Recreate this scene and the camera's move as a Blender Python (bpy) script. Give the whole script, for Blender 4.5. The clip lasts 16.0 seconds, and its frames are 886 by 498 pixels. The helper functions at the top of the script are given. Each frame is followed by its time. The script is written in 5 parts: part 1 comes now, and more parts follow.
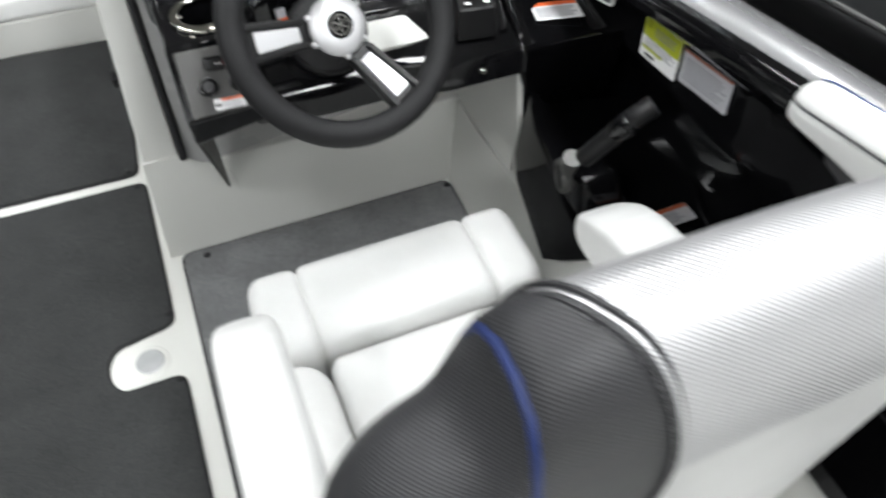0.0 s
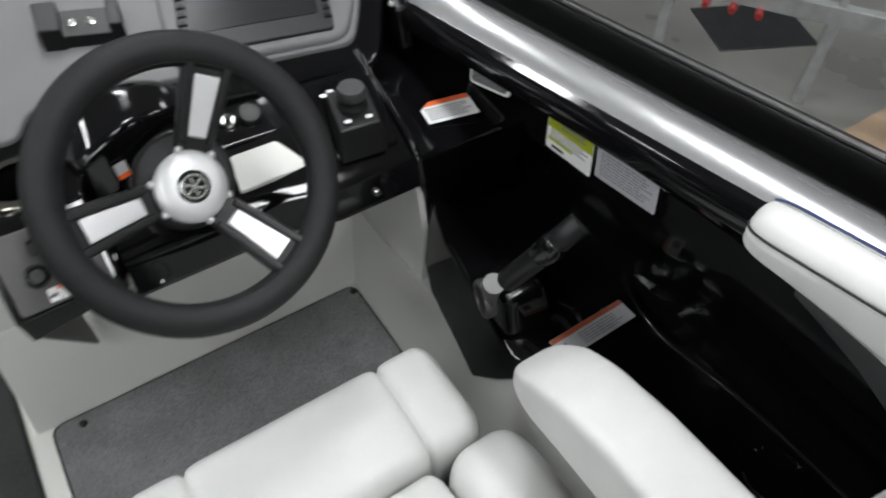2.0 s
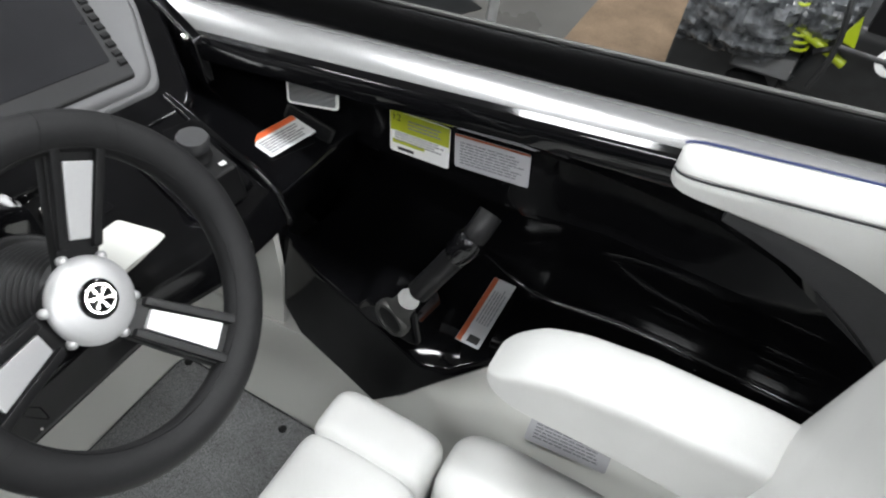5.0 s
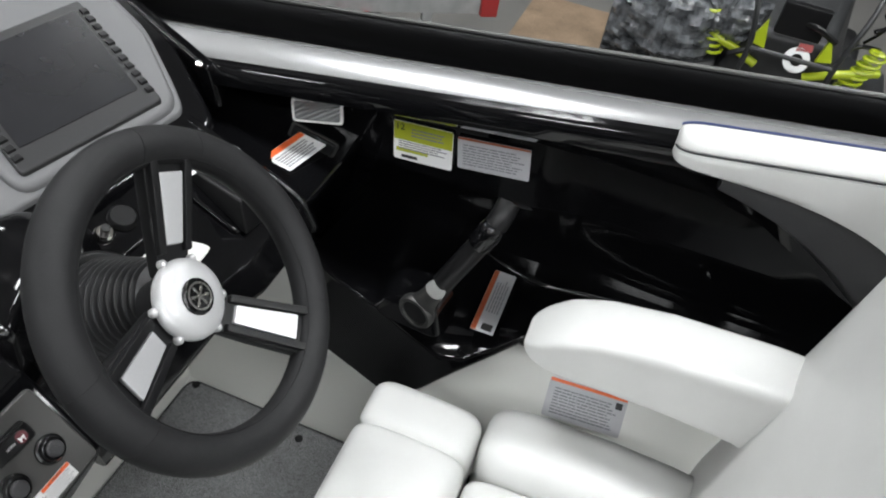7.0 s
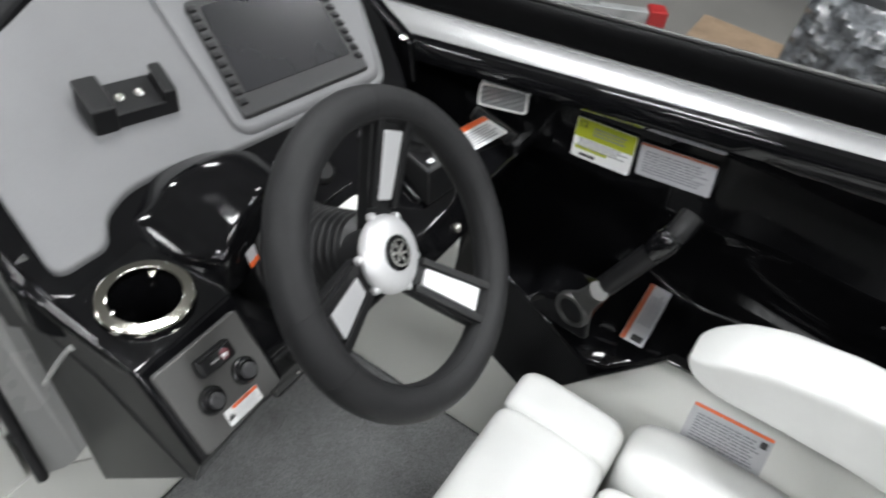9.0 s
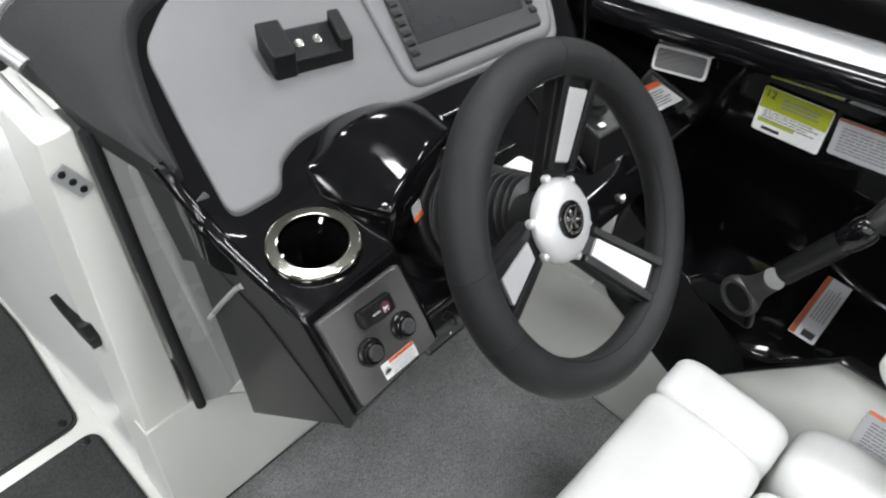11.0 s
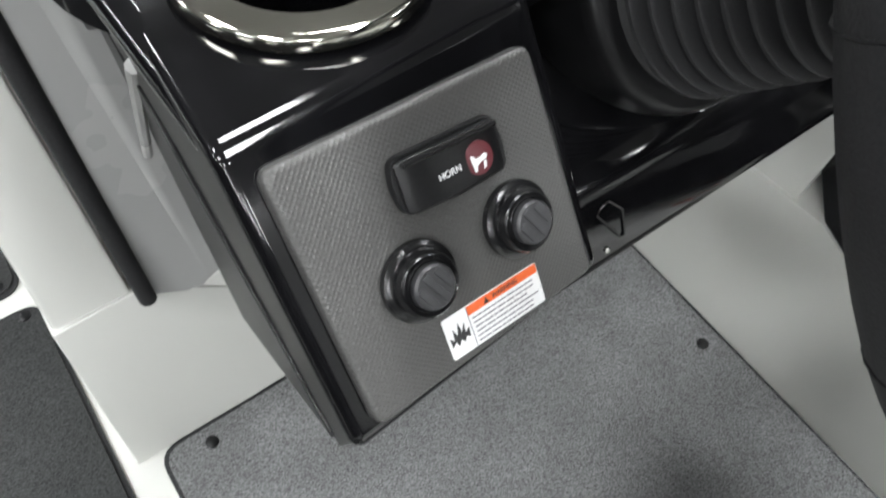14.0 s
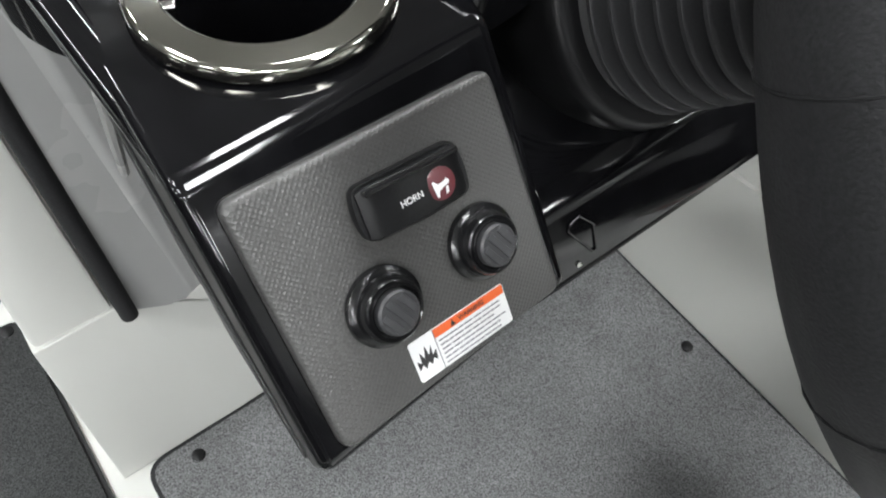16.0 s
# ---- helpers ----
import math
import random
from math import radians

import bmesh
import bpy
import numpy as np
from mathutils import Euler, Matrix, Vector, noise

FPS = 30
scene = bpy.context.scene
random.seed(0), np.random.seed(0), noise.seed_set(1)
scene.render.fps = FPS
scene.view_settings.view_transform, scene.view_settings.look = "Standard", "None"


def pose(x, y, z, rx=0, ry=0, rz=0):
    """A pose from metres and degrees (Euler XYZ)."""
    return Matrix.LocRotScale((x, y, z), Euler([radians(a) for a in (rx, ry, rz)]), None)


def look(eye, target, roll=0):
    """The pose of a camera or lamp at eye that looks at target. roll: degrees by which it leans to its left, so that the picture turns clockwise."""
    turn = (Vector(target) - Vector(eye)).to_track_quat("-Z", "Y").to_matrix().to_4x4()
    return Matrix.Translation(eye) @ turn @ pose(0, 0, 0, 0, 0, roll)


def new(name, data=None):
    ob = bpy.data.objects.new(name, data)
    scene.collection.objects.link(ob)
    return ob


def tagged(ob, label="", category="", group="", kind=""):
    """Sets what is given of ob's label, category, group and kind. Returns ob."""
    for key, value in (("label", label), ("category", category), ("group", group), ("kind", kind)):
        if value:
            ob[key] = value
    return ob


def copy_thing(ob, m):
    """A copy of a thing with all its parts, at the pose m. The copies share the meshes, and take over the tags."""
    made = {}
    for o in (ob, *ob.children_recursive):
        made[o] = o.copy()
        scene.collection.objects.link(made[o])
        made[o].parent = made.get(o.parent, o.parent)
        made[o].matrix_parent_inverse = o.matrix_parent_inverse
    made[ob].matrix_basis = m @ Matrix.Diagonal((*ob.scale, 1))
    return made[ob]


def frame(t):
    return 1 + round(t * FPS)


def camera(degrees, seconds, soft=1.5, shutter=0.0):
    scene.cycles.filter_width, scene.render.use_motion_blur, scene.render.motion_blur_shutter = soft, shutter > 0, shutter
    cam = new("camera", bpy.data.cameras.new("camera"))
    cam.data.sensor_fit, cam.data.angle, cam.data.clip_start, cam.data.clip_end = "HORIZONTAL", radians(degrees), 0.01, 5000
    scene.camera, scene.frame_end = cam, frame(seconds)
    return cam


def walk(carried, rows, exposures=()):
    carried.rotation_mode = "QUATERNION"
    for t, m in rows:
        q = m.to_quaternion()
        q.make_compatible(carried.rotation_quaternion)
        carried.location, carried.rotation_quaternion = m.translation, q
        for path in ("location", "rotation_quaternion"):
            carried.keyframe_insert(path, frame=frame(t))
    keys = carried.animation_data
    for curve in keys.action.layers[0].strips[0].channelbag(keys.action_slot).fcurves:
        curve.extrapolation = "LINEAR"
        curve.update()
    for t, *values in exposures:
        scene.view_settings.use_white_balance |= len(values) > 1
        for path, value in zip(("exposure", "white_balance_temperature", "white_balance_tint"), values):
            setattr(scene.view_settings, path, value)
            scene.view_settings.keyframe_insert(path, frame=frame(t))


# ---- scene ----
cam = camera(63.7, 16.0, soft=2.0, shutter=0.8)
PATH = [
    (0, (0.102, 1.349, 1.414), (0.602, 2.482, -0.156), 1.8),
    (0.3, (0.056, 1.390, 1.421), (0.528, 2.53, -0.140), -0.9),
    (0.5, (0.023, 1.407, 1.419), (0.548, 2.553, -0.134), -1.0),
    (1, (0.066, 1.477, 1.421), (0.707, 2.599, -0.106), 1.7),
    (1.5, (0.151, 1.538, 1.41), (0.842, 2.66, -0.094), 2.3),
    (2, (0.218, 1.57, 1.386), (0.966, 2.654, -0.119), 1.7),
    (2.5, (0.251, 1.661, 1.355), (1.074, 2.627, -0.19), 0.6),
    (3, (0.262, 1.757, 1.318), (1.174, 2.556, -0.272), 1.1),
    (3.5, (0.238, 1.788, 1.303), (1.264, 2.408, -0.297), 4.9),
    (6, (-0.034, 1.81, 1.38), (1.336, 2.261, -0.006), 8.5),
    (6.5, (-0.065, 1.87, 1.367), (1.336, 2.26, -0.005), 7.6),
    (7, (-0.072, 1.885, 1.367), (1.327, 2.24, -0.018), 9.7),
    (7.5, (-0.079, 1.892, 1.369), (1.323, 2.252, -0.011), 11.3),
    (8, (-0.102, 1.922, 1.364), (1.302, 2.316, -0.005), 13.0),
    (8.5, (-0.12, 1.942, 1.358), (1.23, 2.45, -0.027), 10.9),
    (9, (-0.133, 1.954, 1.345), (1.132, 2.582, -0.072), 10.6),
    (9.5, (-0.139, 1.963, 1.336), (1.035, 2.696, -0.107), 8.5),
    (10, (-0.147, 1.975, 1.333), (0.956, 2.79, -0.123), 6.2),
    (12.3, (-0.088, 2.068, 1.184), (0.838, 2.904, -0.379), 5.0),
    (12.5, (-0.055, 2.087, 1.147), (0.87, 2.94, -0.407), 4.7),
    (13, (0.014, 2.164, 1.037), (0.941, 3.04, -0.504), 7.8),
    (13.5, (0.043, 2.202, 0.952), (0.837, 3.021, -0.691), 7.2),
    (14, (0.038, 2.206, 0.911), (0.733, 3.005, -0.786), 6.3),
    (14.5, (0.046, 2.203, 0.911), (0.695, 2.948, -0.828), 6.0),
    (15, (0.049, 2.206, 0.914), (0.726, 2.948, -0.815), 6.7),
    (15.5, (0.05, 2.205, 0.916), (0.758, 2.963, -0.794), 6.9),
    (16, (0.049, 2.205, 0.918), (0.766, 2.993, -0.774), 6.4),
]
walk(cam, [(t, look(eye, target, roll)) for t, eye, target, roll in PATH],
     exposures=[(0.0, -0.1), (0.5, -0.5), (1.0, -0.72), (1.5, -0.70), (2.5, -0.22), (3.5, 0.0), (6.0, -0.15), (7.5, -0.12), (10.0, 0.1), (12.3, 0.1), (13.0, 0.12), (13.6, 0.2), (14.0, 0.5), (14.4, 0.48), (16.0, 0.42)])

from mathutils.bvhtree import BVHTree

# ---------------------------------------------------------------- light
world = bpy.data.worlds.new("world")
scene.world = world
world.use_nodes = True
world.node_tree.nodes["Background"].inputs[0].default_value = (0.75, 0.78, 0.8, 1)
world.node_tree.nodes["Background"].inputs[1].default_value = 0.25
LAMP_WATTS = 68.0
LAMP_SPOTS = [(x, y) for x in (-5.6, -2.3, 1.0, 4.3) for y in (-4.2, -1.6, 1.0, 3.6, 7.5)]
CEILING_Z = 3.7
GROUND_Z = -1.1


# ---------------------------------------------------------------- materials
def material(name, colour, rough=0.5, metal=0.0, coat=0.0, grain=0.0, grain_size=0.002, spread=0.0, spread_size=0.08, bump_height=0.0005,
             rough_spread=0.0, spec=0.5, sheen=0.0):
    """A surface with variation at two scales: a fine grain and broad stains, and a fine relief."""
    m = bpy.data.materials.new(name)
    m.use_nodes = True
    nt = m.node_tree
    n, l = nt.nodes, nt.links
    b = n["Principled BSDF"]
    b.inputs["Base Color"].default_value = (*colour, 1)
    b.inputs["Roughness"].default_value = rough
    b.inputs["Metallic"].default_value = metal
    b.inputs["Coat Weight"].default_value = coat
    b.inputs["Coat Roughness"].default_value = 0.04
    b.inputs["Specular IOR Level"].default_value = spec
    b.inputs["Sheen Weight"].default_value = sheen
    co = n.new("ShaderNodeTexCoord")
    fine = n.new("ShaderNodeTexNoise")
    fine.inputs["Scale"].default_value = 1 / grain_size
    fine.inputs["Detail"].default_value = 3
    broad = n.new("ShaderNodeTexNoise")
    broad.inputs["Scale"].default_value = 1 / spread_size
    broad.inputs["Detail"].default_value = 4
    l.new(co.outputs["Object"], fine.inputs["Vector"])
    l.new(co.outputs["Object"], broad.inputs["Vector"])
    last = None
    for tex, amount in ((fine, grain), (broad, spread)):
        if amount:
            ramp = n.new("ShaderNodeMapRange")
            ramp.inputs["From Min"].default_value = 0.3
            ramp.inputs["From Max"].default_value = 0.7
            ramp.inputs["To Min"].default_value = 1 - amount
            ramp.inputs["To Max"].default_value = 1 + amount
            l.new(tex.outputs["Fac"], ramp.inputs["Value"])
            mul = n.new("ShaderNodeVectorMath")
            mul.operation = "SCALE"
            if last is None:
                mul.inputs[0].default_value = colour
            else:
                l.new(last, mul.inputs[0])
            l.new(ramp.outputs["Result"], mul.inputs["Scale"])
            last = mul.outputs["Vector"]
    if last is not None:
        l.new(last, b.inputs["Base Color"])
    if rough_spread:
        rr = n.new("ShaderNodeMapRange")
        rr.inputs["From Min"].default_value = 0.3
        rr.inputs["From Max"].default_value = 0.7
        rr.inputs["To Min"].default_value = max(rough - rough_spread, 0.02)
        rr.inputs["To Max"].default_value = rough + rough_spread
        l.new(broad.outputs["Fac"], rr.inputs["Value"])
        l.new(rr.outputs["Result"], b.inputs["Roughness"])
    if bump_height:
        bump = n.new("ShaderNodeBump")
        bump.inputs["Strength"].default_value = 0.6
        bump.inputs["Distance"].default_value = bump_height
        l.new(fine.outputs["Fac"], bump.inputs["Height"])
        l.new(bump.outputs["Normal"], b.inputs["Normal"])
    return m


def add_relief(m, kind, size, depth, stretch=(1, 1, 1)):
    """Adds a regular embossed relief (cells or ribs) to a material."""
    nt = m.node_tree
    n, l = nt.nodes, nt.links
    b = n["Principled BSDF"]
    co = n.new("ShaderNodeTexCoord")
    mp = n.new("ShaderNodeMapping")
    mp.inputs["Scale"].default_value = stretch
    l.new(co.outputs["Object"], mp.inputs["Vector"])
    if kind == "cells":
        mp.inputs["Rotation"].default_value = (0, 0, radians(45))
        tex = n.new("ShaderNodeTexVoronoi")
        tex.inputs["Scale"].default_value = 1 / size
        tex.inputs["Randomness"].default_value = 0.0
        out = tex.outputs["Distance"]
    else:
        tex = n.new("ShaderNodeTexWave")
        tex.inputs["Scale"].default_value = 1 / size / 6.28 * 2
        tex.inputs["Distortion"].default_value = 0.4
        tex.bands_direction = "DIAGONAL" if kind == "ribs" else "X"
        out = tex.outputs["Fac"]
    l.new(mp.outputs["Vector"], tex.inputs["Vector"])
    bump = n.new("ShaderNodeBump")
    bump.inputs["Strength"].default_value = 0.8
    bump.inputs["Distance"].default_value = depth
    l.new(out, bump.inputs["Height"])
    old = b.inputs["Normal"].links
    if old:
        l.new(old[0].from_socket, bump.inputs["Normal"])
    l.new(bump.outputs["Normal"], b.inputs["Normal"])
    return m


def glow(name, colour, strength):
    m = bpy.data.materials.new(name)
    m.use_nodes = True
    b = m.node_tree.nodes["Principled BSDF"]
    b.inputs["Base Color"].default_value = (*colour, 1)
    b.inputs["Emission Color"].default_value = (*colour, 1)
    b.inputs["Emission Strength"].default_value = strength
    return m


GEL = material("gelcoat_light", (0.65, 0.65, 0.615), 0.38, coat=0.06, spread=0.015, spread_size=0.3, bump_height=0.0, rough_spread=0.015)
GEL_GREY = material("gelcoat_grey", (0.41, 0.41, 0.40), 0.25, coat=0.4, spread=0.04, spread_size=0.2, bump_height=0.0, rough_spread=0.06)
GEL_WHITE = material("gelcoat_white", (0.82, 0.82, 0.80), 0.22, coat=0.4, spread=0.02, spread_size=0.3, bump_height=0.0)
BLACK_GLOSS = material("gelcoat_black", (0.0035, 0.0035, 0.004), 0.08, spec=0.40, coat=0.04, spread=0.2, spread_size=0.02, bump_height=0.0, rough_spread=0.04)
BLACK_SATIN = material("plastic_black_satin", (0.007, 0.007, 0.0075), 0.36, spec=0.28, grain=0.2, grain_size=0.001, bump_height=0.00015)
BLACK_MATT = material("rubber_black", (0.007, 0.007, 0.0075), 0.55, spec=0.22, grain=0.2, grain_size=0.0012, bump_height=0.0003)
BOOT_RUBBER = material("boot_rubber", (0.022, 0.022, 0.023), 0.45, spec=0.4, grain=0.2, grain_size=0.0012, bump_height=0.0002)
LEATHER = material("wheel_leather", (0.0105, 0.0105, 0.0112), 0.58, spec=0.28, grain=0.35, grain_size=0.0009, spread=0.12, spread_size=0.02, bump_height=0.0003)
# one weave in two tones: the walkway's shade is put into the darker colour
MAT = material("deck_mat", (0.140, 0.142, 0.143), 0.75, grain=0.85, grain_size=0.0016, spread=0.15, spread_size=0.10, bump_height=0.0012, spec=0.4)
WALK_MAT_SHADED = material("walkway_mat_shaded", (0.030, 0.031, 0.031), 0.85, grain=0.9, grain_size=0.0016, spread=0.15, spread_size=0.10, bump_height=0.0012, spec=0.3)
MAT_EDGE = material("mat_edge", (0.012, 0.012, 0.013), 0.7, grain=0.3, bump_height=0.0004)
VINYL = material("vinyl_light", (0.61, 0.61, 0.597), 0.42, grain=0.03, grain_size=0.0009, spread=0.03, spread_size=0.06, bump_height=0.00025, coat=0.06)
VINYL_WHITE = material("vinyl_white", (0.80, 0.80, 0.785), 0.42, grain=0.03, grain_size=0.0009, spread=0.03, spread_size=0.06, bump_height=0.00025, coat=0.06)
VINYL_DARK = add_relief(material("vinyl_charcoal", (0.030, 0.030, 0.032), 0.45, spec=0.45, grain=0.25, grain_size=0.0012, spread=0.15, spread_size=0.05, bump_height=0.0005), "ribs", 0.0022, 0.00022)
# charcoal vinyl whose lamp sheen is put into a pale, half-metal colour
VINYL_SHEEN = add_relief(material("vinyl_charcoal_sheen", (0.54, 0.54, 0.545), 0.36, metal=0.5, grain=0.1, grain_size=0.0012, spread=0.05, bump_height=0.0003), "ribs", 0.0022, 0.0003)
PIPING = material("piping_blue", (0.012, 0.024, 0.10), 0.45, grain=0.1, bump_height=0.0002)
THREAD = material("thread_grey", (0.12, 0.12, 0.125), 0.7, grain=0.2, bump_height=0.0002)
SILVER = material("paint_silver", (0.53, 0.53, 0.535), 0.26, metal=0.7, coat=0.3, grain=0.05, grain_size=0.0006, bump_height=0.0)
SPOKE_SILVER = material("brushed_silver", (0.62, 0.62, 0.63), 0.34, metal=0.55, grain=0.06, grain_size=0.0008, bump_height=0.0001)
HUB_SILVER = material("satin_silver", (0.56, 0.56, 0.565), 0.38, metal=0.45, grain=0.04, grain_size=0.001, bump_height=0.0001)
CHROME = material("stainless_polished", (0.80, 0.79, 0.75), 0.15, metal=1.0, spread=0.04, spread_size=0.02, bump_height=0.0)
SATIN_STEEL = material("stainless_satin", (0.15, 0.15, 0.146), 0.52, metal=1.0, spread=0.05, spread_size=0.02, bump_height=0.0)
RING_STEEL = material("stainless_ring", (0.56, 0.55, 0.49), 0.10, metal=1.0, spread=0.05, spread_size=0.02, bump_height=0.0)
DASH = material("dash_grey", (0.125, 0.125, 0.128), 0.5, metal=0.1, grain=0.08, grain_size=0.001, spread=0.05, spread_size=0.1, bump_height=0.0002)
KNOB_GLOSS = material("knob_black", (0.006, 0.006, 0.0065), 0.2, grain=0.1, grain_size=0.001, bump_height=0.0001)
KNOB_GREY = material("knob_grey", (0.032, 0.032, 0.034), 0.42, grain=0.15, bump_height=0.0002)
COWL = material("cowl_charcoal", (0.019, 0.019, 0.020), 0.6, spec=0.25, grain=0.25, grain_size=0.0015, spread=0.1, bump_height=0.0003)
PANEL_HEX = add_relief(material("panel_embossed", (0.066, 0.065, 0.063), 0.36, metal=0.2, grain=0.1, grain_size=0.001, bump_height=0.0), "cells", 0.0017, 0.0005)
SCREEN = material("screen_glass", (0.016, 0.016, 0.018), 0.22, spec=0.45, coat=0.0, spread=0.1, bump_height=0.0)
LENS_CLEAR = add_relief(material("lens_clear", (0.30, 0.305, 0.31), 0.12, metal=0.5, spread=0.1, bump_height=0.0), "ribs", 0.006, 0.0012)
BEZEL = material("bezel_dark", (0.013, 0.013, 0.014), 0.4, grain=0.1, bump_height=0.0001)
LABEL_WHITE = material("label_white", (0.78, 0.78, 0.78), 0.4, spread=0.03, bump_height=0.0)
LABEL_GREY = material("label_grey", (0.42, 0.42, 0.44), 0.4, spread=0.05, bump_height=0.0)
LABEL_ORANGE = material("label_orange", (0.75, 0.13, 0.03), 0.4, spread=0.03, bump_height=0.0)
# orange print with the pocket's shade put into its colour
LABEL_ORANGE_SHADED = material("label_orange_shaded", (0.30, 0.075, 0.03), 0.4, spread=0.05, bump_height=0.0)
LABEL_YELLOW = material("label_yellow", (0.36, 0.40, 0.02), 0.4, spread=0.03, bump_height=0.0)
INK = material("ink_black", (0.02, 0.02, 0.02), 0.5, bump_height=0.0)
INK_GREY = material("ink_grey", (0.20, 0.20, 0.215), 0.5, bump_height=0.0)
RED_DARK = material("lens_red", (0.085, 0.004, 0.010), 0.3, coat=0.4, bump_height=0.0)
CONCRETE = material("concrete_floor", (0.17, 0.165, 0.155), 0.35, grain=0.1, grain_size=0.01, spread=0.25, spread_size=0.9, bump_height=0.0002, rough_spread=0.12)
PAINT_WALL = material("wall_paint", (0.36, 0.365, 0.37), 0.7, grain=0.03, grain_size=0.01, spread=0.05, spread_size=1.0, bump_height=0.0005)
CEILING_DARK = material("ceiling_board", (0.55, 0.552, 0.55), 0.8, grain=0.05, grain_size=0.01, spread=0.1, spread_size=1.0, bump_height=0.0005)
FLOOR_TAN = material("floor_tan", (0.30, 0.215, 0.145), 0.55, grain=0.15, grain_size=0.01, spread=0.25, spread_size=0.25, bump_height=0.0006)
STEEL = material("galvanised_steel", (0.45, 0.46, 0.46), 0.45, metal=0.6, spread=0.15, spread_size=0.08, bump_height=0.0002)
RED = material("red_plastic", (0.30, 0.02, 0.02), 0.35, coat=0.2, bump_height=0.0)
LIME = material("lime_plastic", (0.38, 0.47, 0.015), 0.3, coat=0.3, bump_height=0.0)
DARK_PLASTIC = material("machine_black", (0.02, 0.021, 0.022), 0.4, grain=0.2, spread=0.3, spread_size=0.1, bump_height=0.0004)
LAMP_GLOW = glow("lamp_diffuser", (0.96, 0.985, 1.0), 6.0)


# ---------------------------------------------------------------- mesh helpers
def mesh_ob(name, bm, mat, smooth=True):
    me = bpy.data.meshes.new(name)
    bmesh.ops.recalc_face_normals(bm, faces=bm.faces)
    bm.to_mesh(me)
    bm.free()
    if smooth:
        for p in me.polygons:
            p.use_smooth = True
        me.set_sharp_from_angle(angle=radians(42))
    me.materials.append(mat)
    ob = new(name, me)
    if smooth and len(me.polygons) < 4000:
        ob.modifiers.new("weighted", "WEIGHTED_NORMAL").keep_sharp = True
    return ob


def part(name, bm, mat, parent, label="", smooth=True):
    """Links a bmesh as one mesh under a thing or a part."""
    ob = mesh_ob(name, bm, mat, smooth)
    ob.parent = parent
    if label:
        tagged(ob, label)
    return ob


def thing(name, label, category, at=(0, 0, 0), group="", kind=""):
    ob = new(name)
    ob.location = at
    ob.empty_display_size = 0.05
    ORIGIN[ob] = Vector(at)
    return tagged(ob, label, category, group, kind)


ORIGIN = {}


def solid(name, bm, mat, label, category, kind="", smooth=True):
    return tagged(mesh_ob(name, bm, mat, smooth), label, category, "", kind)


def join(*bms):
    out = bms[0]
    for b in bms[1:]:
        me = bpy.data.meshes.new("tmp")
        b.to_mesh(me)
        b.free()
        out.from_mesh(me)
        bpy.data.meshes.remove(me)
    return out


def moved(bm, m):
    bmesh.ops.transform(bm, matrix=m, verts=bm.verts)
    return bm


def block(x0, x1, y0, y1, z0, z1, r=0.0, seg=3):
    """A box with rounded edges."""
    bm = bmesh.new()
    bmesh.ops.create_cube(bm, size=1)
    for v in bm.verts:
        v.co = Vector(((x0 + x1) / 2 + v.co.x * (x1 - x0), (y0 + y1) / 2 + v.co.y * (y1 - y0), (z0 + z1) / 2 + v.co.z * (z1 - z0)))
    if r:
        bmesh.ops.bevel(bm, geom=bm.edges[:], offset=r, segments=seg, profile=0.5, affect="EDGES", clamp_overlap=True)
    return bm


def hull8(pts, r=0.0, seg=3):
    """A six-sided solid from its eight corners: the lower four in turn, then the upper four."""
    bm = bmesh.new()
    v = [bm.verts.new(p) for p in pts]
    for f in ((3, 2, 1, 0), (4, 5, 6, 7), (0, 1, 5, 4), (1, 2, 6, 5), (2, 3, 7, 6), (3, 0, 4, 7)):
        bm.faces.new([v[i] for i in f])
    if r:
        bmesh.ops.bevel(bm, geom=bm.edges[:], offset=r, segments=seg, profile=0.5, affect="EDGES", clamp_overlap=True)
    return bm


def prism(poly, lo, hi, axis="z", r=0.0, seg=2):
    """An outline extruded along an axis; the outline's two numbers are the other two axes in order."""
    def put(a, b, c):
        return {"x": (c, a, b), "y": (a, c, b), "z": (a, b, c)}[axis]

    bm = bmesh.new()
    lower = [bm.verts.new(put(a, b, lo)) for a, b in poly]
    upper = [bm.verts.new(put(a, b, hi)) for a, b in poly]
    n = len(poly)
    bm.faces.new(lower[::-1])
    bm.faces.new(upper)
    for i in range(n):
        bm.faces.new([lower[i], lower[(i + 1) % n], upper[(i + 1) % n], upper[i]])
    bmesh.ops.recalc_face_normals(bm, faces=bm.faces)
    if r:
        bmesh.ops.bevel(bm, geom=bm.edges[:], offset=r, segments=seg, profile=0.5, affect="EDGES", clamp_overlap=True)
    return bm


def round_poly(poly, r, seg=5):
    """The outline with its corners rounded."""
    out = []
    n = len(poly)
    for i in range(n):
        p, a, b = Vector(poly[i]), Vector(poly[i - 1]), Vector(poly[(i + 1) % n])
        da, db = (a - p), (b - p)
        k = min(r, da.length * 0.45, db.length * 0.45)
        s, e = p + da.normalized() * k, p + db.normalized() * k
        for j in range(seg + 1):
            t = j / seg
            q = s * (1 - t) ** 2 + p * 2 * t * (1 - t) + e * t ** 2
            out.append((q.x, q.y))
    return out


